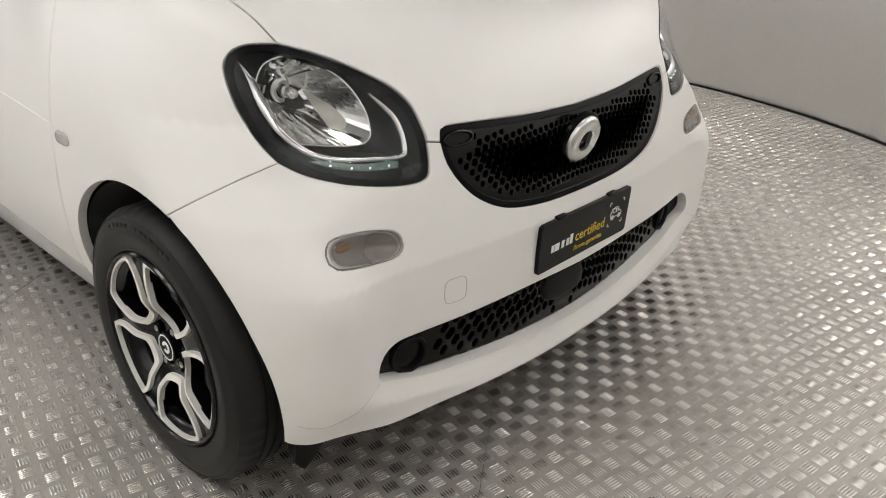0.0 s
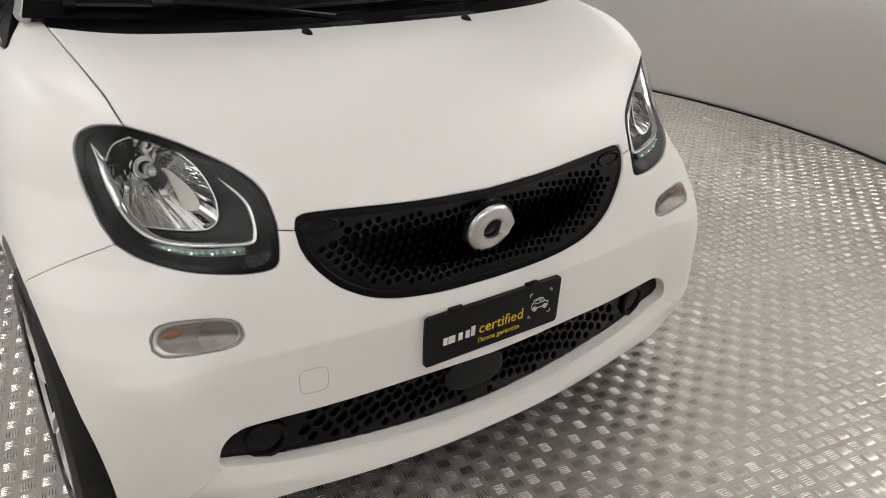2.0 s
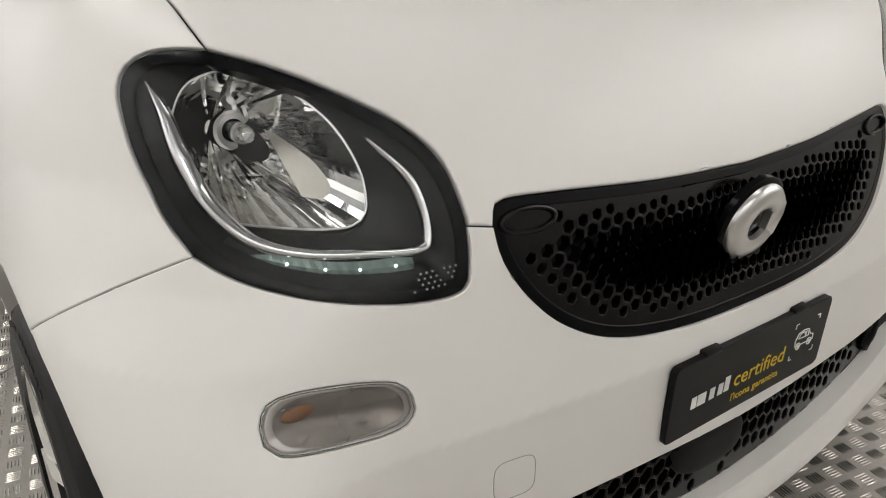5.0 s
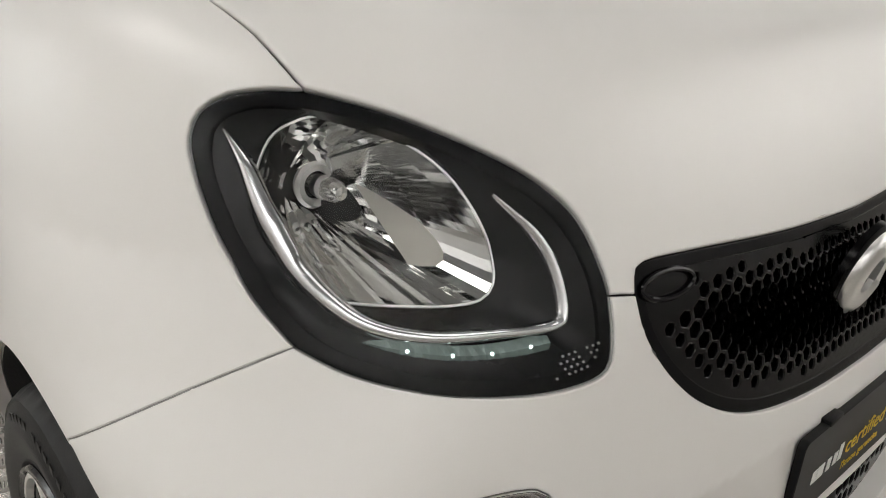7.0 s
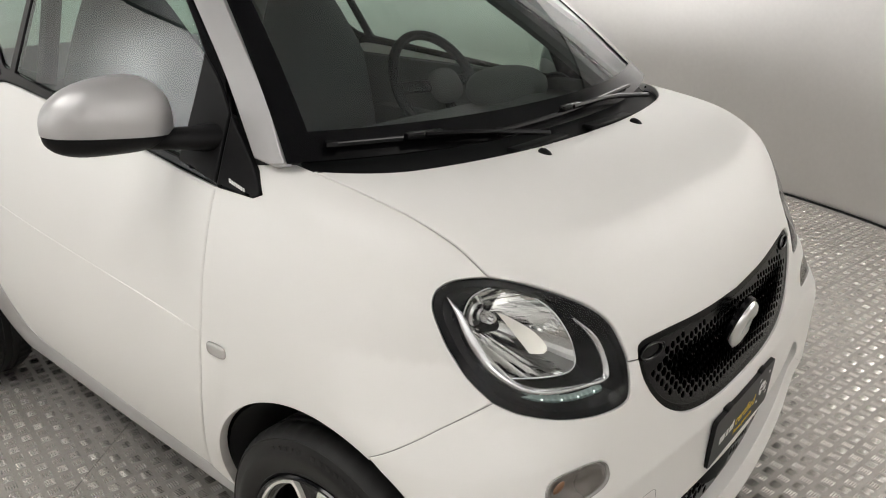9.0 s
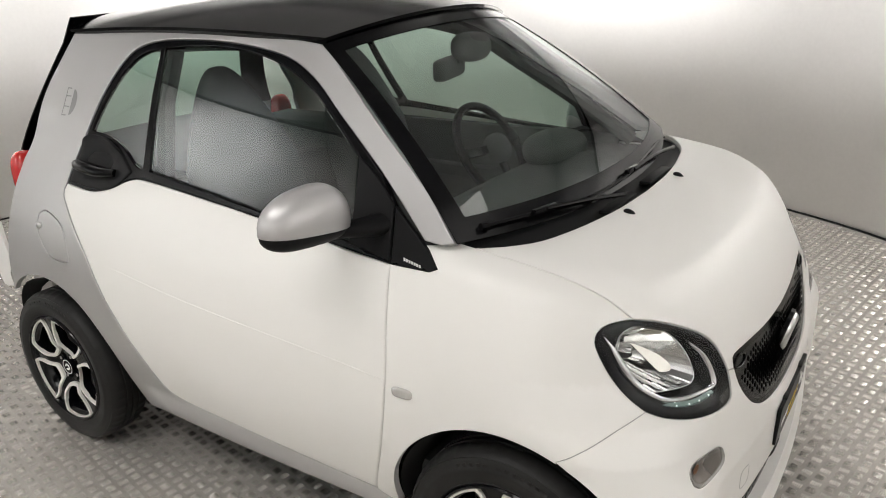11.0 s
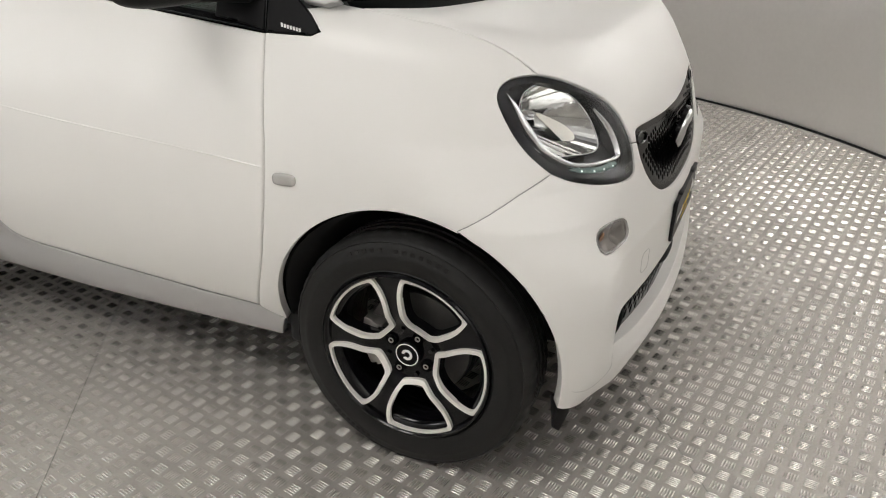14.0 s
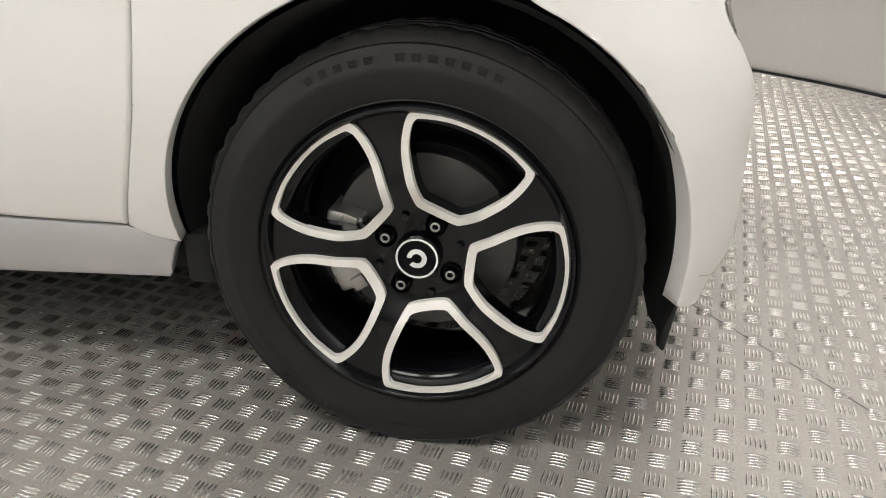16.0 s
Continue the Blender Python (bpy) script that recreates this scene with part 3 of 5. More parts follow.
def side_panels():
    door = chain(DOOR_GAP, DOOR_LOW, DOOR_TOP)
    rear_arch = arch(-1.873, 190, -12, 30, 0.362, 0.362, 0.295)
    sill = [(-1.520, 0.190), (-1.0, 0.176), (-0.404, 0.196)]
    frame_ring = chain(A_LINE, [A_LINE[-1], (-1.02, 1.478), (-1.378, 1.492), (-1.930, 1.472)], [(-1.930, 1.472), (-2.030, 1.260), (-2.030, 1.110), (-2.060, 1.040)], [(-2.060, 1.040), (-2.085, 0.900), (-2.110, 0.700)], [(-2.110, 0.700), (-2.130, 0.548)], [p for p in rear_arch if p[0] > -2.131 and (p[1] > 0.5 or p[0] > -1.8)], [(-1.519, 0.22), sill[0]], sill, [sill[-1], (-0.362, 0.275)], [(-0.362, 0.275), (-0.40, 0.285), (-0.432, 0.298)], DOOR_LOW, FRAME_OUT, [FRAME_OUT[-1], (-0.225, 1.026)], [(-0.225, 1.026), A_LINE[0]], step=0.016)
    glass = chain([(-1.341, 1.074), (-1.386, 1.260), (-1.413, 1.424)], [(-1.413, 1.424), (-1.236, 1.434), (-1.048, 1.426), (-0.887, 1.393), (-0.749, 1.336), (-0.633, 1.262), (-0.535, 1.190)], [(-0.535, 1.190), (-0.512, 1.087), (-0.490, 0.998)], [(-0.490, 0.998), (-0.779, 1.020), (-1.341, 1.074)])
    quarter = chain([(-1.688, 1.165), (-1.662, 1.246), (-1.612, 1.330), (-1.550, 1.388), (-1.484, 1.414), (-1.436, 1.419)], [(-1.436, 1.419), (-1.420, 1.260), (-1.380, 1.078)], [(-1.380, 1.078), (-1.42, 1.085), (-1.50, 1.128), (-1.59, 1.156), (-1.688, 1.165)])
    seal = chain(FRAME_OUT[:-1], [FRAME_OUT[-2], (-0.383, 1.095)], [(-0.383, 1.095), (-0.370, 1.03), (-0.357, 0.967)], DOOR_TOP[::-1])
    cap = chain([(-0.383, 1.095), (-0.277, 1.025), (-0.232, 0.988)], [(-0.232, 0.988), (-0.226, 0.975), (-0.240, 0.968)], [(-0.240, 0.968), (-0.357, 0.967)], [(-0.357, 0.967), (-0.370, 1.03), (-0.383, 1.095)])
    fuel = spline([(-1.887, 0.860), (-1.870, 0.888), (-1.830, 0.893), (-1.747, 0.861), (-1.705, 0.795), (-1.695, 0.750), (-1.720, 0.738), (-1.810, 0.749), (-1.868, 0.800)], closed=True)
    for flip in (False, True):
        skin = panel("door_skin", SIDE, on_side(door), WHITE, car, "satin white door", flip=flip, edge=0.0042)
        panel("safety_frame", SIDE, on_side(frame_ring), SILVER, car, "satin silver body frame", holes=(on_side(fuel),), flip=flip, depth=0.02, bend=sill_bend)
        panel("fuel_flap" if not flip else "side_flap", SIDE, on_side(fuel), SILVER, car, flip=flip)
        panel("window_frame", SIDE, on_side(seal), SMOOTH_BLACK, car, "black window surround", holes=(on_side(glass), on_side(quarter)), offset=-0.003, flip=flip)
        panel("window", SIDE, on_side(glass), SIDE_GLASS, car, "tinted green door window", offset=-0.006, flip=flip, depth=0.004, bend=window_bend)
        panel("quarter_window", SIDE, on_side(quarter), SIDE_GLASS, car, "small tinted quarter window", offset=-0.006, flip=flip, depth=0.004, bend=window_bend)
        panel("mirror_base_cover", SIDE, on_side(cap), BLACK, car, "black triangular cover", offset=0.001, flip=flip)
        bm = bmesh.new()
        line = on_side(spline([(-1.470, 0.769), (-1.2, 0.742), (-0.956, 0.725), (-0.545, 0.705), (-0.340, 0.692)], 0.05))
        line = line + gradient(flank, line) * -0.0006
        tube(bm, other_side(line) if flip else line, [0.0006] + [0.0022] * (len(line) - 2) + [0.0012], 8)
        part("crease", bm, WHITE, skin)


side_panels()


def patch(name, f, nu, nv, mat, parent, label="", u=(0, 1), v=(0, 1), thick=0.0):
    """A sheet from a function of two numbers; thick: its depth along the normal, inwards."""
    us, vs = np.linspace(*u, nu), np.linspace(*v, nv)
    pts = np.array([[f(a, b) for b in vs] for a in us], float)
    du, dv = np.gradient(pts, axis=0), np.gradient(pts, axis=1)
    nor = np.cross(du, dv)
    nor /= np.linalg.norm(nor, axis=-1, keepdims=True)
    verts, normals = list(pts.reshape(-1, 3)), list(nor.reshape(-1, 3))
    quad = [(i * nv + j, (i + 1) * nv + j, (i + 1) * nv + j + 1, i * nv + j + 1) for i in range(nu - 1) for j in range(nv - 1)]
    faces = list(quad)
    if thick:
        n = nu * nv
        verts += list((pts - nor * thick).reshape(-1, 3))
        normals += list((-nor).reshape(-1, 3))
        faces += [tuple(k + n for k in q[::-1]) for q in quad]
        ring = [i * nv for i in range(nu)] + [(nu - 1) * nv + j for j in range(1, nv)] + [i * nv + nv - 1 for i in range(nu - 2, -1, -1)] + [j for j in range(nv - 2, 0, -1)]
        faces += [(b, a, a + n, b + n) for a, b in zip(ring, ring[1:] + ring[:1])]
    return fill(name, verts, faces, mat, parent, label, normals)


def screen(s, t):
    """The windscreen: s from -1 to 1 across, t up."""
    e = 1 - abs(s) ** 2.2
    low = np.array((-0.188 + 0.145 * e, Y0 + (0.683 + Y0) * s, 1.034 - 0.016 * e))
    top = np.array((-0.735 + 0.085 * e, Y0 + (0.480 + Y0) * s, 1.447 + 0.050 * e))
    return low + (top - low) * t + np.array((0.5, 0, 0.62)) * 0.10 * t * (1 - t)


def windscreen():
    patch("windscreen", lambda a, b: screen(a, b), 40, 24, SCREEN, car, "clear green-tinted windscreen", (0.925, -0.925), (0.09, 0.94))
    for name, u, v in (("screen_border", (1, 0.925), (0, 1)), ("screen_border", (-0.925, -1), (0, 1)), ("screen_border", (0.925, -0.925), (0, 0.09)), ("screen_border", (0.925, -0.925), (0.94, 1))):
        patch(name, lambda a, b: screen(a, b), 24, 24, SMOOTH_BLACK, car, "black printed glass border", u, v, 0.004)
    # scuttle between hood and glass
    edge = on_front(spline(COWL, 0.02))
    edge = np.concatenate([edge, np.array(mirrored(edge))[1:]])
    n = len(edge)

    def tray(a, b):
        i = a * (n - 1)
        k = min(int(i), n - 2)
        p = edge[k] + (edge[k + 1] - edge[k]) * (i - k)
        s = max(-1, min(1, (p[1] - Y0) / (0.683 + Y0)))
        q = screen(s, 0.02) + np.array((-0.02, 0, -0.012))
        d = -0.02 - 0.02 * math.sin(math.pi * b)
        return p + (q - p) * b + np.array((0, 0, d * (1 - b)))

    patch("scuttle_tray", tray, 60, 8, BLACK, car, "black plastic scuttle tray")


windscreen()


def roof():
    def top(a, b):
        x = -0.735 - 1.22 * b
        front = screen(a, 1.0)
        e = 1 - abs(a) ** 2.2
        y = Y0 + (0.47 + Y0) * a * 0.985
        return (front[0] * (1 - b) + (-1.95 - 0.06 * e) * b, y, front[2] + 0.055 * math.sin(math.pi * min(1, b * 0.9)) * (0.4 + 0.6 * e))

    patch("roof", top, 24, 24, GLOSS_BLACK, car, "gloss black roof panel", (1, -1), (0, 1), 0.02)


roof()

# ---- lamps, grilles and small things of the nose ----


def inset(points, d, field=body, down=0.0):
    """A loop moved d inwards along the surface, and down under it."""
    p = np.array(points, float)
    n = gradient(field, p)
    way = np.roll(p, -1, 0) - np.roll(p, 1, 0)
    side = np.cross(n, way)
    side /= np.linalg.norm(side, axis=1, keepdims=True)
    if ((p.mean(0) - p) * side).sum(-1).mean() < 0:
        side = -side
    return p + side * d - n * down


def rounded(points, d):
    """The loop inset by d and smoothed, so that it cannot cross itself."""
    p = inset(points, d)
    for _ in range(6):
        p = (np.roll(p, 1, 0) + 2 * p + np.roll(p, -1, 0)) / 4
    return on_front(p)


LAMP_LOOP = on_front(chain(LAMP_TOP, LAMP_LOW, LAMP_BACK))


def away(loop, reach, depth):
    """A bowl: deeper the farther from the loop."""
    loop = np.array(loop)

    def dish(place):
        d = np.array([np.sqrt(((loop - p) ** 2).sum(-1)).min() for p in place])
        t = np.clip(d / reach, 0, 1)
        return -depth * (t * t * (3 - 2 * t))

    return dish


def flip_y(ob):
    """A part on the car's other side: the same mesh, mirrored."""
    mesh = ob.data.copy()
    mesh.transform(OTHER)
    mesh.flip_normals()
    other = new(ob.name.split(".")[0], mesh)
    other.parent = ob.parent
    if "label" in ob.keys():
        other["label"] = ob["label"]
    return other


def under_parent(ob, parent):
    ob.parent = parent
    return ob


def headlamp():
    made = []
    lens = panel("headlamp", FRONT, inset(LAMP_LOOP, -0.0015), LENS, car, "clear headlamp with dark bezel and bright reflector", offset=0.001, depth=0.006, edge=0.003)
    lens.visible_shadow = False
    inner = rounded(LAMP_LOOP, 0.014)
    bowl = on_front(spline([(0.193, -0.637, 0.828), (0.194, -0.614, 0.868), (0.217, -0.571, 0.881), (0.250, -0.527, 0.862), (0.280, -0.494, 0.827), (0.308, -0.480, 0.776), (0.318, -0.500, 0.742), (0.282, -0.577, 0.746), (0.243, -0.622, 0.758), (0.208, -0.638, 0.792)], 0.008, True))
    made.append(panel("lamp_border", FRONT, inset(LAMP_LOOP, -0.001), SMOOTH_BLACK, lens, holes=(inner,), offset=-0.004, depth=0.02, edge=0.001))
    made.append(panel("bezel", FRONT, LAMP_LOOP, BEZEL, lens, offset=-0.006, depth=0.01, holes=(bowl,), dish=away(LAMP_LOOP, 0.075, 0.035)))
    made.append(panel("lamp_well", FRONT, LAMP_LOOP, GAP, lens, offset=-0.10, depth=0.004, step=0.05))
    # reflector bowl, fluted on the outer side and plain on the inner one
    bm = bmesh.new()
    mid = Vector((0.197, -0.580, 0.808))
    rim = bowl - gradient(body, bowl) * 0.024
    deep = np.array((0.136, -0.590, 0.812))
    rim = rim[:: max(1, len(rim) // 56)]
    count = len(rim)
    rings = []
    for f in (1.0, 0.9, 0.74, 0.55, 0.36, 0.15):
        ring = []
        for k, p in enumerate(rim):
            plain = p[1] > -0.55
            flute = 0.0 if plain else (0.0, 0.0028, 0.0035, 0.0028)[k % 4] * f
            ring.append(bm.verts.new((deep[0] + (p[0] - deep[0]) * f ** 1.5 + flute, deep[1] + (p[1] - deep[1]) * f, deep[2] + (p[2] - deep[2]) * f)))
        rings.append(ring)
    for a, b in zip(rings, rings[1:]):
        for k in range(count):
            bm.faces.new((a[k], a[(k + 1) % count], b[(k + 1) % count], b[k]))
    bm.faces.new(rings[-1])
    made.append(part("reflector", bm, REFLECTOR, lens, "fluted mirror reflector", smooth=False))
    bm = bmesh.new()
    tube(bm, bowl - gradient(body, bowl) * 0.022, 0.0012, 6, True)
    made.append(part("reflector_rim", bm, SATIN_METAL, lens))
    # planks of the reflector beside the bulb, below a toothed edge
    bm = bmesh.new()
    n = 13
    top, low = [], []
    a0, a1 = Vector((0.189, -0.552, 0.816)), Vector((0.263, -0.502, 0.802))
    b0, b1 = Vector((0.258, -0.546, 0.757)), Vector((0.304, -0.508, 0.753))
    for k in range(2 * n + 1):
        t = k / (2 * n)
        a, b = a0.lerp(a1, t), b0.lerp(b1, t)
        top.append(bm.verts.new(a + (a - b).normalized() * (0.005 if k % 2 else 0)))
        low.append(bm.verts.new(b))
    for k in range(2 * n):
        bm.faces.new((top[k], top[k + 1], low[k + 1], low[k]))
    made.append(part("reflector_step", bm, SATIN_REFLECTOR, lens, "toothed plank of the reflector", smooth=False))
    # bulb and its cap
    bm = bmesh.new()
    lathe(bm, [(0.0001, 0.034), (0.006, 0.033), (0.0095, 0.028), (0.011, 0.018), (0.011, 0.0), (0.008, -0.03), (0.0001, -0.03)], 20, "x")
    bmesh.ops.translate(bm, vec=mid + Vector((-0.027, 0.005, 0.005)), verts=bm.verts)
    made.append(part("bulb", bm, CHROME, lens))
    bm = bmesh.new()
    lathe(bm, [(0.013, -0.006), (0.019, -0.006), (0.022, 0.002), (0.019, 0.006), (0.013, 0.004)], 24, "x")
    bmesh.ops.translate(bm, vec=mid + Vector((-0.032, 0.002, 0.006)), verts=bm.verts)
    made.append(part("bulb_socket", bm, SATIN_METAL, lens))
    # bright trim that hooks round below the reflector
    hook = spline([(0.169, -0.660, 0.875), (0.188, -0.656, 0.850), (0.210, -0.654, 0.814), (0.238, -0.645, 0.775), (0.271, -0.631, 0.748), (0.296, -0.611, 0.731), (0.323, -0.575, 0.721), (0.346, -0.523, 0.716), (0.361, -0.470, 0.712), (0.361, -0.457, 0.722), (0.347, -0.454, 0.754), (0.330, -0.462, 0.784), (0.305, -0.493, 0.820)], 0.006)
    n = gradient(body, hook)
    side = np.cross(np.gradient(hook, axis=0), n)
    side /= np.linalg.norm(side, axis=1, keepdims=True)
    count = len(hook)
    t = np.linspace(0, 1, count)
    width = np.interp(t, (0, 0.06, 0.16, 0.35, 0.6, 0.78, 0.9, 1), (0.0015, 0.007, 0.0105, 0.008, 0.0055, 0.0048, 0.0055, 0.001))[:, None]
    up = n * 0.004
    strips = [hook - side * width - n * 0.006, hook - side * width * 0.5 + up, hook + side * width * 0.5 + up, hook + side * width - n * 0.006]
    verts = np.stack(strips, 1).reshape(-1, 3)
    faces = [(4 * i + j, 4 * i + j + 1, 4 * i + j + 5, 4 * i + j + 4) for i in range(count - 1) for j in range(3)]
    made.append(fill("bright_trim", verts, faces, CHROME, lens, "curved chrome trim strip"))
    # running light below it
    led = spline([(0.292, -0.620, 0.720), (0.315, -0.593, 0.712), (0.334, -0.562, 0.705), (0.349, -0.525, 0.701), (0.362, -0.478, 0.700)], 0.006)
    n = gradient(body, led)
    side = np.cross(np.gradient(led, axis=0), n)
    side /= np.linalg.norm(side, axis=1, keepdims=True)
    width = np.interp(np.linspace(0, 1, len(led)), (0, 0.15, 0.9, 1), (0.001, 0.008, 0.0085, 0.006))[:, None]
    ridge = np.where(np.arange(len(led)) % 2, 0.0015, 0.0)[:, None]
    verts = np.stack([led - side * width, led + n * (0.003 + ridge), led + side * width], 1).reshape(-1, 3)
    faces = [(3 * i + j, 3 * i + j + 1, 3 * i + j + 4, 3 * i + j + 3) for i in range(len(led) - 1) for j in range(2)]
    made.append(fill("running_light", verts, faces, LED_BAR, lens, "ribbed clear daytime running light", smooth=False))
    for k in range(4):
        i = int(len(led) * (0.22 + 0.22 * k))
        bm = bmesh.new()
        bmesh.ops.create_icosphere(bm, subdivisions=2, radius=0.0017, matrix=Matrix.Translation(led[i] + n[i] * 0.003))
        made.append(part("led", bm, LED, lens))
    # dotted print in the lower inner corner
    dots = bmesh.new()
    at = np.array((0.3885, -0.448, 0.682))
    for i in range(7):
        for j in range(4):
            if (i * 7 + j * 3) % 5:
                q = on_front([at + np.array((-0.002 * i, -0.0055 * i + 0.002 * j, 0.0055 * j - 0.0005 * i))])[0]
                bmesh.ops.create_icosphere(dots, subdivisions=1, radius=0.0013, matrix=Matrix.Translation(q - gradient(body, q[None])[0] * 0.0015))
    made.append(part("printed_dots", dots, GREY_PRINT, lens))
    other = flip_y(lens)
    other.visible_shadow = False
    for ob in made:
        under_parent(flip_y(ob), other)




headlamp()


def hexagons(loop_uv, pitch, radius, margin, centre=(0, 0)):
    """Centres and sizes of honeycomb holes inside a loop of the front chart; they shrink towards the edge."""
    lo, hi = loop_uv.min(0), loop_uv.max(0)
    found = []
    n = 0
    v = centre[1] - math.ceil((centre[1] - lo[1]) / (pitch * 0.8)) * pitch * 0.8
    while v < hi[1]:
        u0 = centre[0] + (pitch / 2 if n % 2 else 0)
        k0, k1 = math.floor((lo[0] - u0) / pitch), math.ceil((hi[0] - u0) / pitch)
        row = np.array([(u0 + k * pitch, v) for k in range(k0, k1 + 1)])
        for p in row[inside(loop_uv, row)]:
            d = np.sqrt(((loop_uv - p) ** 2).sum(-1)).min()
            size = radius * min(1, max(0.0, (d - margin)) / (2.6 * pitch) * 0.55 + 0.45)
            if d > margin + size:
                found.append((p, size))
        v += pitch * 0.8
        n += 1
    return found


def honeycomb(name, loop, pitch, radius, margin, offset, label, blanks=(), squash=0.93):
    flat = FRONT.flat(loop)
    holes = []
    for p, size in hexagons(flat, pitch, radius, margin):
        if any((((p - FRONT.flat(np.array(b[0]))) ** 2).sum()) ** 0.5 < b[1] for b in blanks):
            continue
        ring = np.array([(p[0] + size * math.cos(a), p[1] + squash * size * math.sin(a)) for a in (radians(30 + 60 * k) for k in range(6))])
        holes.append(FRONT.place(ring))
    sheet = panel(name, FRONT, loop, GRILLE_BLACK, car, label, holes=holes, offset=offset, edge=0.0013, depth=0.016, step=0.03)
    panel("dark_backing", FRONT, loop, GAP, sheet, offset=offset - 0.03, depth=0.004, step=0.04)
    return sheet



half = chain(GRILLE_LOW, GRILLE_TOP, step=0.01)
GRILLE_LOOP = on_front(np.concatenate([half, np.array(mirrored(half))[1:-1]]))
grille = honeycomb("grille", GRILLE_LOOP, 0.0345, 0.0166, 0.034, -0.005, "satin black honeycomb grille", blanks=(((0.39, -0.345, 0.722), 0.06), ((0.39, 0.369, 0.722), 0.06), ((0.43, Y0, 0.652), 0.078)))
panel("grille_frame", FRONT, inset(GRILLE_LOOP, -0.002), SMOOTH_BLACK, grille, "smooth black grille frame", holes=(rounded(GRILLE_LOOP, 0.015),), offset=-0.0045, depth=0.02, edge=0.001)
for s in (1, -1):
    # recessed oval clips in the upper corners
    bm = bmesh.new()
    mid = on_front([(0.39, -0.345, 0.727)])[0]
    nor = gradient(body, mid[None])[0]
    way = np.array((0.10, 0.985, -0.03))
    up = np.cross(nor, way)
    ring = [mid - nor * 0.012 + way * (0.036 * math.cos(a)) + up * (0.013 * math.sin(a)) for a in (2 * math.pi * k / 28 for k in range(28))]
    tube(bm, [p + nor * 0.009 if s > 0 else other_side(p + nor * 0.009) for p in ring], 0.0028, 8, True)
    part("clip_rim", bm, GLOSS_BLACK, grille)
    bm = bmesh.new()
    bmesh.ops.create_uvsphere(bm, u_segments=16, v_segments=10, radius=1)
    for v in bm.verts:
        q = mid - nor * 0.012 + way * (0.012 + 0.018 * v.co.x) + up * (0.011 * v.co.y) + nor * (0.007 * v.co.z)
        v.co = q if s > 0 else other_side(q)
    part("clip", bm, GLOSS_BLACK, grille)

low = honeycomb("lower_grille", on_front(LOW_GRILLE), 0.047, 0.0254, 0.005, -0.030, "black honeycomb lower air intake", blanks=(((0.39, -0.50, 0.318), 0.14), ((0.39, 0.524, 0.318), 0.14), ((0.45, 0.0, 0.322), 0.10)), squash=0.925)
low.data.materials[0] = GRILLE_BLACK
for s in (1, -1):
    bm = bmesh.new()
    lathe(bm, [(0.040, 0.004), (0.043, 0.000), (0.041, 0.006), (0.035, 0.004), (0.032, -0.012), (0.0001, -0.014)], 32, "x", closed=False)
    bmesh.ops.transform(bm, matrix=pose(0.399, Y0 - (0.487 + Y0) * s, 0.318, 0, 3, -12 * s), verts=bm.verts)
    part("fog_lamp_blank", bm, BLACK, low, "round black blanking cup")
bm = bmesh.new()
bmesh.ops.create_uvsphere(bm, u_segments=28, v_segments=16, radius=1)
for v in bm.verts:
    v.co = Vector((0.430 + 0.022 * v.co.x, -0.012 + 0.078 * (abs(v.co.y) ** 0.7) * (1 if v.co.y > 0 else -1), 0.318 + 0.038 * (abs(v.co.z) ** 0.8) * (1 if v.co.z > 0 else -1)))
part("sensor_housing", bm, LINER, low, "smooth black sensor housing")

def indicator():
    loop = on_front(spline(INDICATOR, closed=True))
    lens = panel("turn_indicator", FRONT, rounded(loop, 0.003), SMOKED, car, "smoked clear oval turn indicator", offset=0.0005, depth=0.006, edge=0.003)
    lens.visible_shadow = False
    made = [panel("indicator_reflector", FRONT, loop, INDICATOR_GREY, lens, offset=-0.004, depth=0.004, dish=away(loop, 0.03, 0.014))]
    made.append(panel("indicator_rim", FRONT, inset(loop, -0.0012), REPEATER, lens, holes=(inset(loop, 0.004),), offset=0.0004, depth=0.006, edge=0.0008))
    bm = bmesh.new()
    p = on_front([(0.380, -0.615, 0.590)])[0] - gradient(body, np.array([(0.385, -0.60, 0.592)]))[0] * 0.010
    bmesh.ops.create_uvsphere(bm, u_segments=16, v_segments=10, radius=0.008, matrix=Matrix.Translation(p) @ Matrix.Diagonal((0.5, 2.2, 1.0, 1)))
    made.append(part("amber_bulb", bm, AMBER, lens))
    other = flip_y(lens)
    other.visible_shadow = False
    for ob in made:
        under_parent(flip_y(ob), other)



indicator()
# cover of the towing eye, a thin joint only
bm = bmesh.new()
ring = [2 * math.pi * k / 40 for k in range(40)]
ring = on_front([(0.434, -0.394 + 0.030 * math.copysign(abs(math.cos(a)) ** 0.5, math.cos(a)), 0.445 + 0.026 * math.copysign(abs(math.sin(a)) ** 0.5, math.sin(a))) for a in ring])
tube(bm, ring, 0.0007, 6, True)
part("tow_cover", bm, GREY_PRINT, car, "rounded cover joint of the towing eye")


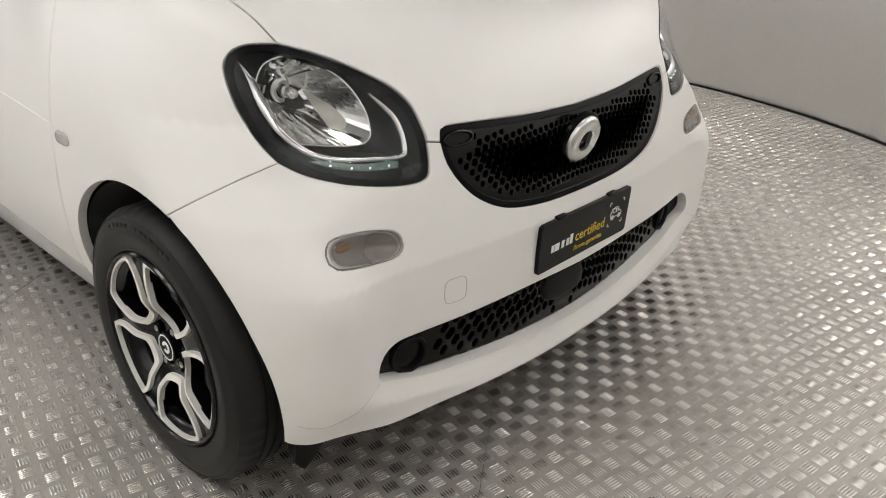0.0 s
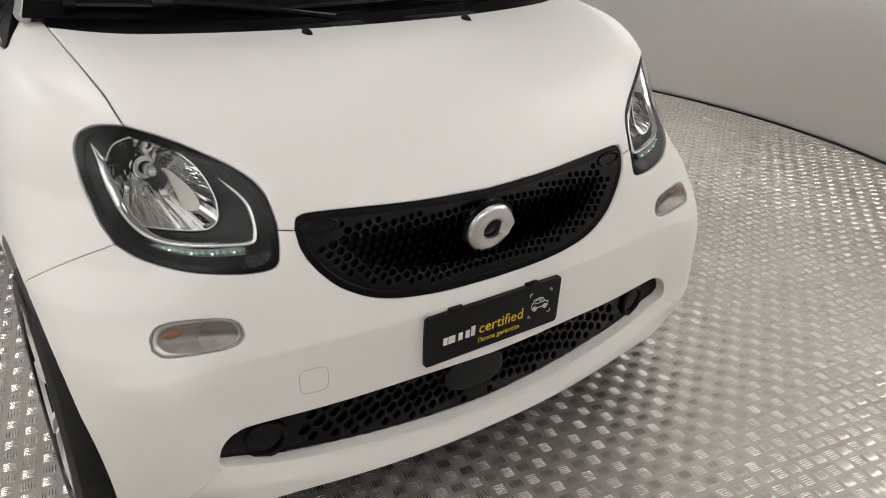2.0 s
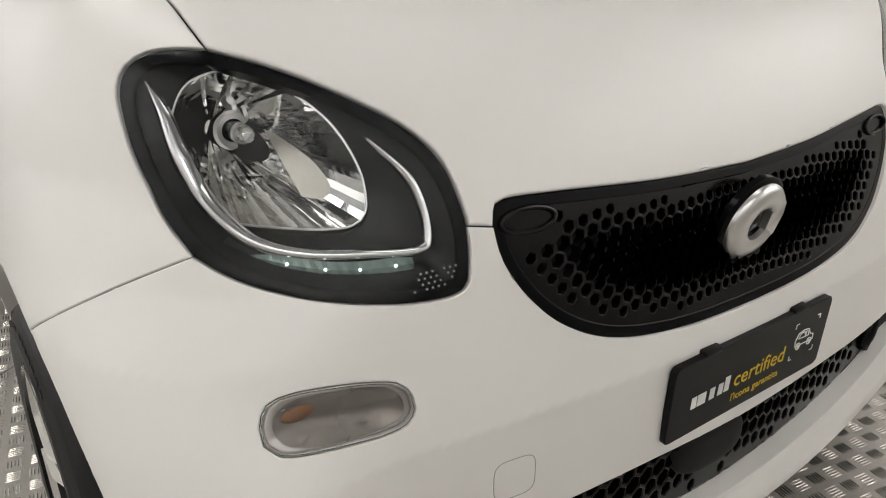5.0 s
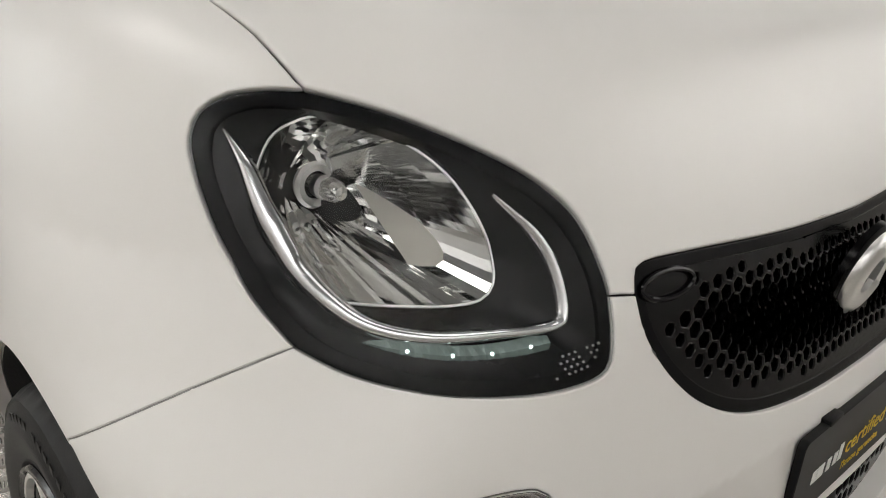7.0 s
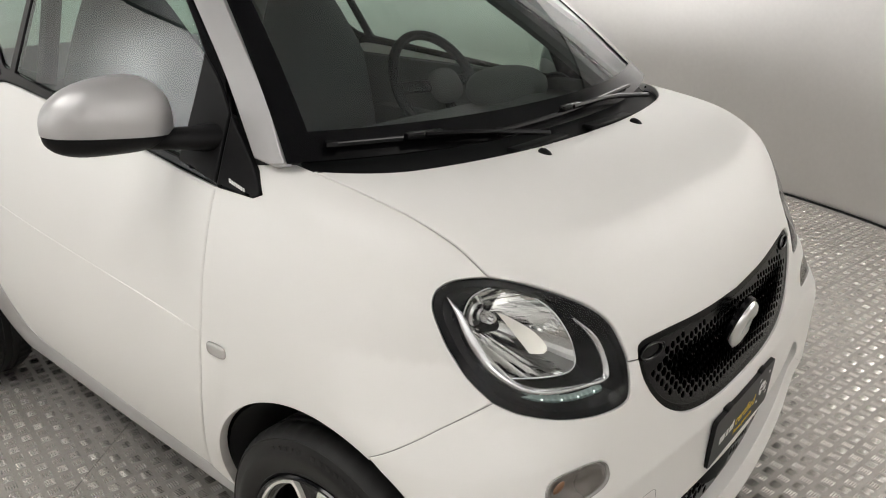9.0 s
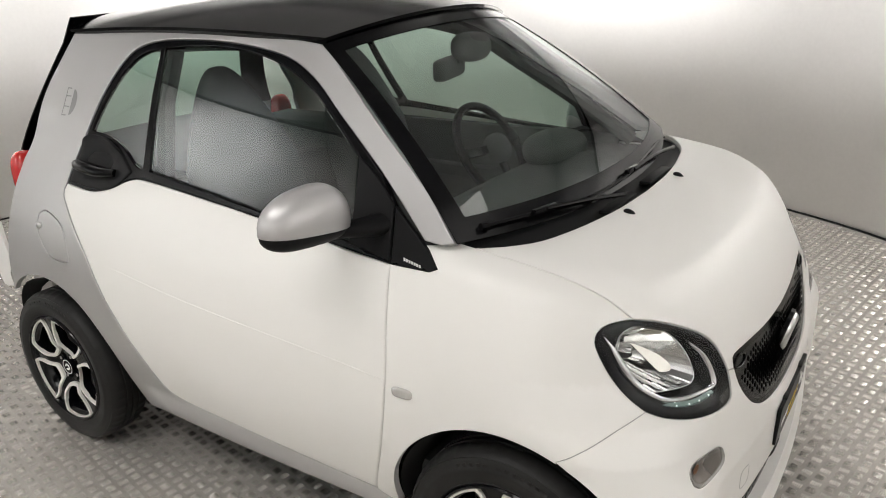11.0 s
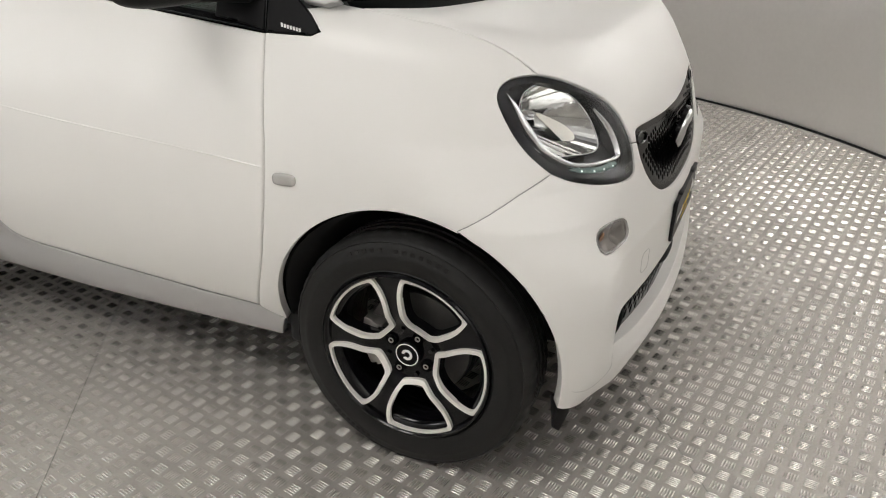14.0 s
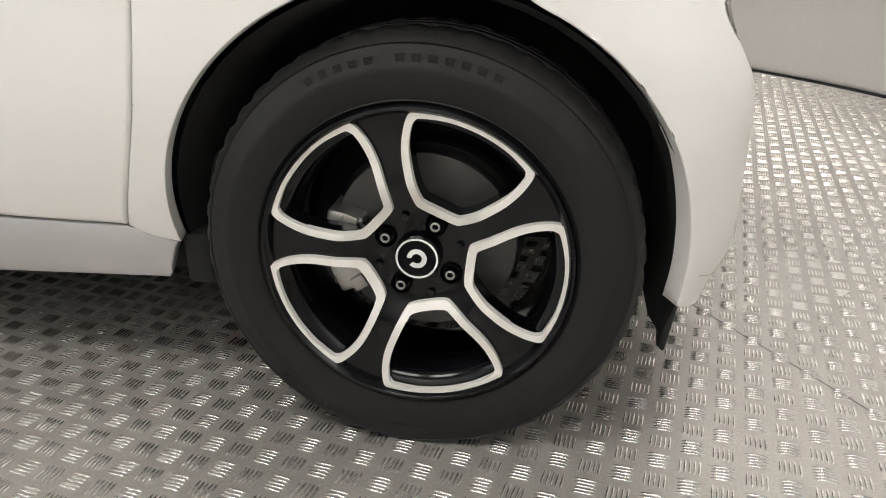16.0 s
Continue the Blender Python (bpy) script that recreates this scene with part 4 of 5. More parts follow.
def emblem():
    """A bright round badge with a dark centre and a wedge beside it."""
    at = pose(0.437, 0.006, 0.659, 0, 14, 0) @ Matrix.Diagonal((0.8, 1.06, 1.06, 1))
    bm = bmesh.new()
    steps = 48
    prof = ((0.0215, 0.000), (0.0225, 0.009), (0.030, 0.0135), (0.041, 0.013), (0.049, 0.009), (0.053, 0.002), (0.053, -0.012))
    rings = []
    for k in range(steps + 1):
        a = radians(28 + 304 * k / steps)
        rings.append([bm.verts.new((h, r * math.cos(a) + (0.004 if r < 0.03 else 0), r * math.sin(a))) for r, h in prof])
    for a, b in zip(rings, rings[1:]):
        for j in range(len(prof) - 1):
            bm.faces.new((a[j], a[j + 1], b[j + 1], b[j]))
    bmesh.ops.transform(bm, matrix=at, verts=bm.verts)
    badge = part("badge", bm, SATIN_METAL, grille, "bright satin metal round badge")
    bm = bmesh.new()
    outline = [(0.021, 0.013), (0.045, 0.026), (0.060, 0.002), (0.060, -0.002), (0.045, -0.026), (0.021, -0.013)]
    low = [bm.verts.new((-0.006, y, z)) for y, z in outline]
    top = [bm.verts.new((0.010 if y < 0.05 else 0.004, y * 0.98, z * 0.94)) for y, z in outline]
    bm.faces.new(top)
    for i in range(6):
        bm.faces.new((low[i], low[(i + 1) % 6], top[(i + 1) % 6], top[i]))
    bmesh.ops.transform(bm, matrix=at, verts=bm.verts)
    part("badge_wedge", bm, SATIN_METAL, badge, smooth=False)
    bm = bmesh.new()
    lathe(bm, [(0.0001, 0.001), (0.056, 0.001), (0.060, -0.003), (0.060, -0.014)], 40, "x", closed=False)
    bmesh.ops.transform(bm, matrix=at @ Matrix.Translation((-0.004, 0, 0)), verts=bm.verts)
    part("badge_seat", bm, SMOOTH_BLACK, grille)


emblem()


def lettering(name, text, size, at, mat, parent, width=None):
    data = bpy.data.curves.new(name, "FONT")
    data.body, data.size, data.extrude, data.align_x, data.align_y = text, size, 0.0003, "LEFT", "BOTTOM_BASELINE"
    data.resolution_u = 3
    ob = new(name, data)
    mesh = bpy.data.meshes.new_from_object(ob.evaluated_get(bpy.context.evaluated_depsgraph_get()))
    bpy.data.objects.remove(ob)
    if width:
        xs = [v.co.x for v in mesh.vertices]
        mesh.transform(Matrix.Diagonal((width / (max(xs) - min(xs)), 1, 1, 1)))
    mesh.transform(at)
    mesh.materials.clear()
    mesh.materials.append(mat)
    ob = new(name, mesh)
    ob.parent = parent
    return ob


def show_plate():
    """A printed board in the number plate's place."""
    wide, high = 0.358, 0.117
    at = Matrix.Translation((0.470, 0.010, 0.457)) @ Matrix(((0, 0, 1, 0), (1, 0, 0, 0), (0, 1, 0, 0), (0, 0, 0, 1))) @ pose(0, 0, 0, 3)
    bm = bmesh.new()
    r, out = 0.010, []
    for cx, cy, a0 in ((1, 1, 0), (-1, 1, 90), (-1, -1, 180), (1, -1, 270)):
        out += [(cx * (wide / 2 - r) + r * math.cos(a), cy * (high / 2 - r) + r * math.sin(a)) for a in (radians(a0 + 15 * k) for k in range(7))]
    low = [bm.verts.new((x, y, -0.010)) for x, y in out]
    mid = [bm.verts.new((x, y, -0.001)) for x, y in out]
    top = [bm.verts.new((x * 0.993, y * 0.98, 0)) for x, y in out]
    bm.faces.new(top)
    bm.faces.new(low[::-1])
    n = len(out)
    for i in range(n):
        j = (i + 1) % n
        bm.faces.new((low[i], low[j], mid[j], mid[i]))
        bm.faces.new((mid[i], mid[j], top[j], top[i]))
    bm.transform(at)
    board = tagged(part("show_plate", bm, BOARD, None, angle=30), "black printed board on the bumper's plate holder", "sign")
    lift = at @ Matrix.Translation((0, 0, 0.0006))
    x0 = -wide / 2
    # a maker's word, as plain bars
    for k, (a, h) in enumerate(((0.000, 0.018), (0.016, 0.018), (0.038, 0.018), (0.056, 0.018), (0.070, 0.024))):
        bm = bmesh.new()
        box(bm, (x0 + 0.042 + a + 0.006, -0.008 + h / 2 - 0.009, 0), (0.0105 if k != 1 else 0.017, h, 0.0006))
        bm.transform(lift)
        part("printed_bar", bm, PRINT_WHITE, board)
    lettering("printed_word", "certified", 0.036, lift @ Matrix.Translation((x0 + 0.133, -0.017, 0)), YELLOW, board, 0.118)
    lettering("printed_line", "l'icona garantita", 0.017, lift @ Matrix.Translation((x0 + 0.133, -0.040, 0)), YELLOW, board, 0.112)
    # outline drawing of a small car inside four corner marks
    bm = bmesh.new()
    cx, cy = x0 + 0.300, 0.006

    def stroke(pts, r=0.0009, closed=False):
        tube(bm, [(cx + x, cy + y, 0) for x, y in pts], r, 5, closed)

    stroke([(-0.022, -0.010), (-0.024, 0.000), (-0.018, 0.012), (-0.004, 0.014), (0.008, 0.012), (0.014, 0.002), (0.023, -0.001), (0.024, -0.010)], closed=True)
    stroke([(-0.016, 0.002), (-0.012, 0.010), (-0.002, 0.010), (0.001, 0.001)], closed=True)
    stroke([(0.003, 0.001), (0.001, 0.010), (0.006, 0.009), (0.010, 0.001)], closed=True)
    for wx in (-0.014, 0.015):
        stroke([(wx + 0.0055 * math.cos(a), -0.011 + 0.0055 * math.sin(a)) for a in (2 * math.pi * k / 14 for k in range(14))], closed=True)
        stroke([(wx + 0.002 * math.cos(a), -0.011 + 0.002 * math.sin(a)) for a in (2 * math.pi * k / 8 for k in range(8))], closed=True)
    for sx in (-1, 1):
        for sy in (-1, 1):
            stroke([(sx * 0.024, sy * 0.030), (sx * 0.031, sy * 0.030), (sx * 0.031, sy * 0.023)], 0.0008)
    bm.transform(lift)
    part("printed_drawing", bm, PRINT_WHITE, board)
    # clips that hold it, and the holder behind
    for x in (-0.105, 0.095):
        bm = bmesh.new()
        box(bm, (x, high / 2 + 0.001, -0.006), (0.034, 0.008, 0.014), 0.002)
        bm.transform(at)
        part("clip", bm, BLACK, board)
    bm = bmesh.new()
    box(bm, (0, -0.004, -0.022), (wide * 0.96, high * 0.9, 0.024), 0.004)
    bm.transform(at)
    part("plate_holder", bm, BLACK, board)


show_plate()
for s in (-1, 1):
    # washer nozzles on the hood
    bm = bmesh.new()
    bmesh.ops.create_uvsphere(bm, u_segments=16, v_segments=10, radius=1)
    for v in bm.verts:
        v.co = Vector((0.040 + 0.017 * v.co.x, Y0 + s * 0.206 + 0.0105 * v.co.y, 0.999 + (0.011 if v.co.z > 0 else 0.002) * v.co.z - 0.004 * v.co.x))
    part("washer_nozzle", bm, BLACK, car)
    # side repeater on the fender
    bm = bmesh.new()
    bmesh.ops.create_uvsphere(bm, u_segments=24, v_segments=12, radius=1)
    for v in bm.verts:
        x, z = v.co.x, v.co.z
        v.co = Vector((-0.283 + 0.031 * math.copysign(abs(x) ** 0.6, x), s * (0.806 + 0.007 * abs(v.co.y)) + (2 * Y0 if s > 0 else 0), 0.673 + 0.0145 * math.copysign(abs(z) ** 0.6, z) + 0.002 * x))
    part("side_repeater", bm, REPEATER, car, "clear grey oval side repeater")


# ---- wheels ----


def plate(name, outline, holes, lift, depth, mat, parent, label="", step=0.012, edge=0.0012):
    """A sheet in the wheel's plane (x ahead, z up, y outwards is minus), with walls turned inwards; lift(x, z) is its y."""
    from mathutils.geometry import delaunay_2d_cdt
    loops = [np.array(o, float) for o in (outline, *holes)]
    lo, hi = loops[0].min(0), loops[0].max(0)
    gx, gy = np.meshgrid(np.arange(lo[0], hi[0], step), np.arange(lo[1], hi[1], step))
    pts = np.stack([gx.ravel(), gy.ravel()], -1)
    keep = inside(loops[0], pts)
    for hole in loops[1:]:
        keep &= ~inside(hole, pts)
    pts = pts[keep]
    pts = pts[clear_of(loops, pts, step * 0.5)] if len(pts) else pts
    flat, edges = [], []
    for loop in loops:
        n0 = len(flat)
        flat += list(loop)
        edges += [(n0 + i, n0 + (i + 1) % len(loop)) for i in range(len(loop))]
    flat += list(pts)
    verts, _, faces, *_ = delaunay_2d_cdt([Vector(v) for v in flat], edges, [], 0, 1e-7)
    verts = np.array([tuple(v) for v in verts])
    faces = np.array([f for f in faces if len(f) == 3])
    mid = verts[faces].mean(1)
    keep = inside(loops[0], mid)
    for hole in loops[1:]:
        keep &= ~inside(hole, mid)
    bm = bmesh.new()
    made = [bm.verts.new((x, lift(x, z), z)) for x, z in verts]
    for f in faces[keep]:
        bm.faces.new([made[i] for i in f])
    rim = [e for e in bm.edges if len(e.link_faces) == 1]
    walls = bmesh.ops.extrude_edge_only(bm, edges=rim)["geom"]
    bmesh.ops.translate(bm, vec=(0, depth, 0), verts=[v for v in walls if isinstance(v, bmesh.types.BMVert)])
    bmesh.ops.delete(bm, geom=[v for v in bm.verts if not v.link_faces], context="VERTS")
    return part(name, bm, mat, parent, label, angle=35)


def turned(points, a):
    """Points (across, out) of a spoke window, turned so that out points to angle a."""
    c, s = math.cos(a), math.sin(a)
    return [(r * c + t * s, r * s - t * c) for t, r in points]


def both_sides(points):
    return points + [(-t, r) for t, r in reversed(points) if abs(t) > 1e-6]


def wheel(tyre_half=0.0825, radius=0.298):
    """One wheel round its own centre, its outer side towards -y."""
    bm = bmesh.new()
    w = tyre_half
    rim = [(0.1985, 0.012 - w), (0.2015, 0.006 - w), (0.199, 0.002 - w), (0.195, 0.001 - w), (0.190, 0.008 - w), (0.187, 0.022 - w), (0.176, 0.03 - w), (0.172, 0.06), (0.186, w - 0.02), (0.190, w), (0.176, w), (0.166, 0.062), (0.170, 0.03 - w), (0.18, 0.018 - w)]
    lathe(bm, [(1.045 * r, h) for r, h in rim], 72)
    hub = part("wheel", bm, GLOSS_BLACK, car, "alloy wheel, gloss black with machined faces")
    bm = bmesh.new()
    prof = [(0.190, 0.016 - w), (0.203, 0.010 - w), (0.206, 0.006 - w), (0.2075, 0.0075 - w), (0.222, 0.0025 - w), (0.240, -0.0005 - w), (0.248, 0.0 - w), (0.250, 0.0015 - w), (0.262, 0.004 - w), (0.273, 0.010 - w), (0.2755, 0.0085 - w), (0.279, 0.0125 - w), (0.2855, 0.022 - w), (0.2895, 0.034 - w)]
    grooves = []
    for c in (-0.024, 0.0, 0.024):
        grooves += [(0.2905, c - 0.0045), (0.284, c - 0.0035), (0.284, c + 0.0035), (0.2905, c + 0.0045)]
    prof = prof + grooves + [(r, -h) for r, h in reversed(prof)]
    prof = [(0.1985 + (r - 0.19) * (radius - 0.1985) / 0.1005, h) for r, h in prof]
    steps = 150
    rings = []
    for i in range(steps):
        a = 2 * math.pi * i / steps
        ring = []
        for j, (r, h) in enumerate(prof):
            notch = 0.0035 if i % 3 == 0 and (12 <= j <= 14 or len(prof) - 15 <= j <= len(prof) - 13) else 0.0
            q = Vector(((r - notch) * math.cos(a), h, (r - notch) * math.sin(a)))
            if q.z < -0.2890:
                q.z = -0.2890
                q.y *= 1.03
            ring.append(bm.verts.new(q))
        rings.append(ring)
    for i in range(steps):
        a, b = rings[i], rings[(i + 1) % steps]
        for j in range(len(prof) - 1):
            bm.faces.new((a[j], a[j + 1], b[j + 1], b[j]))
    tyre = part("tyre", bm, RUBBER, hub, "black road tyre with plain sidewall", angle=50)
    # raised maker's lettering on the sidewall, as plain bars
    bar = bmesh.new()
    bmesh.ops.create_cube(bar, size=1, matrix=Matrix.Diagonal((0.013, 0.0016, 0.0105, 1)))
    first = part("raised_bar", bar, RUBBER, hub, smooth=False)
    turns = [118 - 4.3 * i - (4 if i > 4 else 0) for i in range(12)] + [-112 - 3.4 * i for i in range(8)]
    for i, a in enumerate(turns):
        ob = first if i == 0 else new("raised_bar", first.data)
        ob.parent = hub
        ob.matrix_local = Matrix.Rotation(-radians(a), 4, "Y") @ Matrix.Translation((0.2640, -w + 0.0030, 0))

    def face(x, z):
        r = math.hypot(x, z)
        t = min(1, max(0, (r - 0.055) / 0.06))
        return -w + 0.006 + 0.022 * (1 - t * t * (3 - 2 * t))

    outer = both_sides([(0.0, 0.0655), (0.024, 0.0665), (0.033, 0.0715), (0.052, 0.095), (0.0715, 0.125), (0.0815, 0.150), (0.0855, 0.172), (0.0835, 0.1815), (0.076, 0.1870), (0.040, 0.1985), (0.0, 0.2025)])
    opening = both_sides([(0.0, 0.0775), (0.022, 0.0785), (0.0295, 0.0835), (0.0445, 0.102), (0.063, 0.130), (0.0725, 0.1525), (0.076, 0.170), (0.0738, 0.1772), (0.066, 0.1818), (0.037, 0.1912), (0.0, 0.1948)])
    middle = [radians(137.6 - 72 * k) for k in range(5)]
    smooth_out, smooth_in = spline(outer, 0.006, True), spline(opening, 0.006, True)
    circle = [(0.2035 * math.cos(a), 0.2035 * math.sin(a)) for a in (2 * math.pi * k / 120 for k in range(120))]
    # dark star behind the machined faces
    plate("spokes", circle, [turned(smooth_in * 0.992, a) for a in middle] , lambda x, z: face(x, z) + 0.009, 0.034, GLOSS_BLACK, hub)
    for a in middle:
        plate("machined_face", turned(smooth_out, a), [turned(smooth_in, a)], lambda x, z: face(x, z), 0.012, MACHINED, hub, "bright machined window surround")
    for k in range(4):
        a = radians(61 + 90 * k)
        for name, ang, rad, size in (("wheel_bolt", a, 0.050, 0.0105), ("bolt_cover_hole", a - radians(44), 0.057, 0.005)):
            bm = bmesh.new()
            c = (rad * math.cos(ang), rad * math.sin(ang))
            if name == "wheel_bolt":
                lathe(bm, [(size + 0.004, -0.0005), (size + 0.003, -0.002), (size, 0.004), (size * 0.75, 0.004), (size * 0.7, -0.003), (size * 0.45, -0.0045), (size * 0.35, 0.001), (0.0001, 0.001)], 18, closed=False)
            else:
                lathe(bm, [(size, -0.001), (size * 0.8, 0.0), (0.0001, 0.0005)], 14, closed=False)
            bmesh.ops.translate(bm, vec=(c[0], face(*c) + 0.0045, c[1]), verts=bm.verts)
            part(name, bm, SMOOTH_BLACK if name == "wheel_bolt" else GAP, hub)
    for k in range(4):
        a = radians(61 + 90 * k)
        bm = bmesh.new()
        lathe(bm, [(0.0066, 0.002), (0.0066, -0.0048), (0.0060, -0.0054), (0.0046, -0.0054), (0.0042, -0.0048), (0.0042, 0.002)], 18)
        bmesh.ops.translate(bm, vec=(0.050 * math.cos(a), face(0.050, 0) + 0.0045, 0.050 * math.sin(a)), verts=bm.verts)
        part("bolt_ring", bm, STEEL, hub)
    bm = bmesh.new()
    lathe(bm, [(0.0315, 0.006), (0.0315, -0.003), (0.029, -0.0055), (0.0265, -0.0055), (0.0255, -0.0045), (0.0001, -0.0045)], 40, closed=False)
    bmesh.ops.translate(bm, vec=(0, face(0, 0), 0), verts=bm.verts)
    cap = part("hub_cap", bm, SMOOTH_BLACK, hub)
    for r0, r1, gap in ((0.0262, 0.0288, 0), (0.0070, 0.0135, 24)):
        bm = bmesh.new()
        pts = [(math.cos(a), math.sin(a)) for a in (radians(200 + gap + (360 - 2 * gap) * k / 36) for k in range(37))]
        for (c0, s0), (c1, s1) in zip(pts, pts[1:]):
            bm.faces.new([bm.verts.new((r * c, face(0, 0) - 0.0061, r * s)) for r, c, s in ((r0, c0, s0), (r1, c0, s0), (r1, c1, s1), (r0, c1, s1))])
        bmesh.ops.remove_doubles(bm, verts=bm.verts, dist=1e-6)
        bmesh.ops.solidify(bm, geom=bm.faces[:], thickness=0.001)
        part("cap_ring", bm, PRINT_WHITE, hub, smooth=False)
    return hub


def brake(x, s):
    bm = bmesh.new()
    lathe(bm, [(0.02, -0.012), (0.062, -0.012), (0.066, 0.006), (0.128, 0.006), (0.129, 0.008), (0.129, 0.026), (0.128, 0.028), (0.02, 0.028)], 48)
    bm.transform(Matrix.Translation((x, -0.735 * s, 0.290)) @ Matrix.Diagonal((1, s, 1, 1)))
    disc = part("brake_disc", bm, DISC, car, "dull grey steel brake disc")
    bm = bmesh.new()
    for a in (168, 186, 204):
        box(bm, (0, 0, 0), (0.052, 0.07, 0.046), 0.006, Matrix.Rotation(radians(-a), 4, "Y") @ Matrix.Translation((0.112, 0, 0)))
    for a in (160, 212):
        box(bm, (0, 0, 0), (0.022, 0.085, 0.02), 0.003, Matrix.Rotation(radians(-a), 4, "Y") @ Matrix.Translation((0.105, 0, 0)))
    bm.transform(Matrix.Translation((x, -0.72 * s, 0.290)) @ Matrix.Diagonal((1, s, 1, 1)))
    part("brake_caliper", bm, STEEL, disc)
    bm = bmesh.new()
    lathe(bm, [(0.0001, 0.03), (0.05, 0.03), (0.135, 0.035), (0.137, 0.06), (0.0001, 0.06)], 40, closed=False)
    bm.transform(Matrix.Translation((x, -0.735 * s, 0.290)) @ Matrix.Diagonal((1, s, 1, 1)))
    part("brake_shield", bm, GAP, disc)


front_wheel = wheel()
front_wheel.matrix_world = pose(0, -0.729, 0.290)
for m in (pose(0, 0.753, 0.290, 0, 0, 180), pose(-1.873, -0.735, 0.290), pose(-1.873, 0.759, 0.290, 0, 0, 180)):
    copy_thing(front_wheel, m)
for x in (0.0, -1.873):
    for s in (1, -1):
        brake(x, s)


def wheel_well(x, s):
    steps = 30
    bm = bmesh.new()
    rows = []
    for k in range(steps + 1):
        a = radians(200 - 220 * k / steps)
        lip = on_side([(x + 0.350 * math.cos(a), 0.292 + 0.345 * math.sin(a))])[0][1] + 0.020
        rows.append([bm.verts.new((x + r * math.cos(a), s * -y + (2 * Y0 if s < 0 else 0), 0.292 + r * 0.985 * math.sin(a))) for r, y in ((0.352, -lip), (0.348, -lip - 0.02), (0.338, -lip - 0.05), (0.338, 0.42))])
    for a, b in zip(rows, rows[1:]):
        for j in range(3):
            bm.faces.new((a[j], a[j + 1], b[j + 1], b[j]))
    bm.faces.new([r[-1] for r in rows])
    part("wheel_arch_liner", bm, LINER, car, "black felt wheel arch liner")


for x in (0.0, -1.873):
    for s in (1, -1):
        wheel_well(x, s)


def underbody():
    bm = bmesh.new()
    box(bm, (-0.93, 0, 0.215), (1.10, 1.30, 0.07), 0.02)
    box(bm, (-0.93, 0, 0.24), (2.5, 0.78, 0.10), 0.02)
    part("underbody", bm, BLACK, car)
    for s in (1, -1):
        # deflector ahead of the front wheel
        line = [(0.345, -0.725), (0.365, -0.690), (0.385, -0.600), (0.396, -0.500)]
        bm = bmesh.new()
        rows = []
        for i, (x, y) in enumerate(spline(line, 0.02)):
            drop = 0.132 + 0.078 * min(1, abs(y + 0.712) / 0.055) if y < -0.60 else 0.21 - 0.05 * min(1, (y + 0.60) / 0.05)
            rows.append([bm.verts.new((x - dx, s * y, z)) for dx, z in ((0.0, 0.235), (0.012, drop), (0.016, drop), (0.024, 0.235))])
        for a, b in zip(rows, rows[1:]):
            for j in range(4):
                bm.faces.new((a[j], a[(j + 1) % 4], b[(j + 1) % 4], b[j]))
        bm.faces.new(rows[0])
        bm.faces.new(rows[-1][::-1])
        part("wheel_deflector", bm, BLACK, car)
        bm = bmesh.new()
        box(bm, (-0.345, s * -0.700, 0.240), (0.045, 0.06, 0.085), 0.012)
        part("liner_corner", bm, LINER, car)
    # unseen black box, added to keep light out of the inside of the nose
    bm = bmesh.new()
    box(bm, (0.02, 0, 0.52), (0.44, 0.80, 0.56), 0.03)
    part("nose_light_block", bm, GAP, car)


underbody()

# ---- mirrors, handles, wipers and the rest of the outside ----


def ball(bm, centre, size, power=(1, 1, 1), turn=None, u=32, v=20):
    """A rounded block: a ball whose axes are squared off by powers below one."""
    made = bmesh.ops.create_uvsphere(bm, u_segments=u, v_segments=v, radius=1)["verts"]
    for q in made:
        c = [math.copysign(abs(a) ** p, a) * s for a, p, s in zip(q.co, power, size)]
        q.co = (turn @ Vector(c) if turn else Vector(c)) + Vector(centre)
    return made


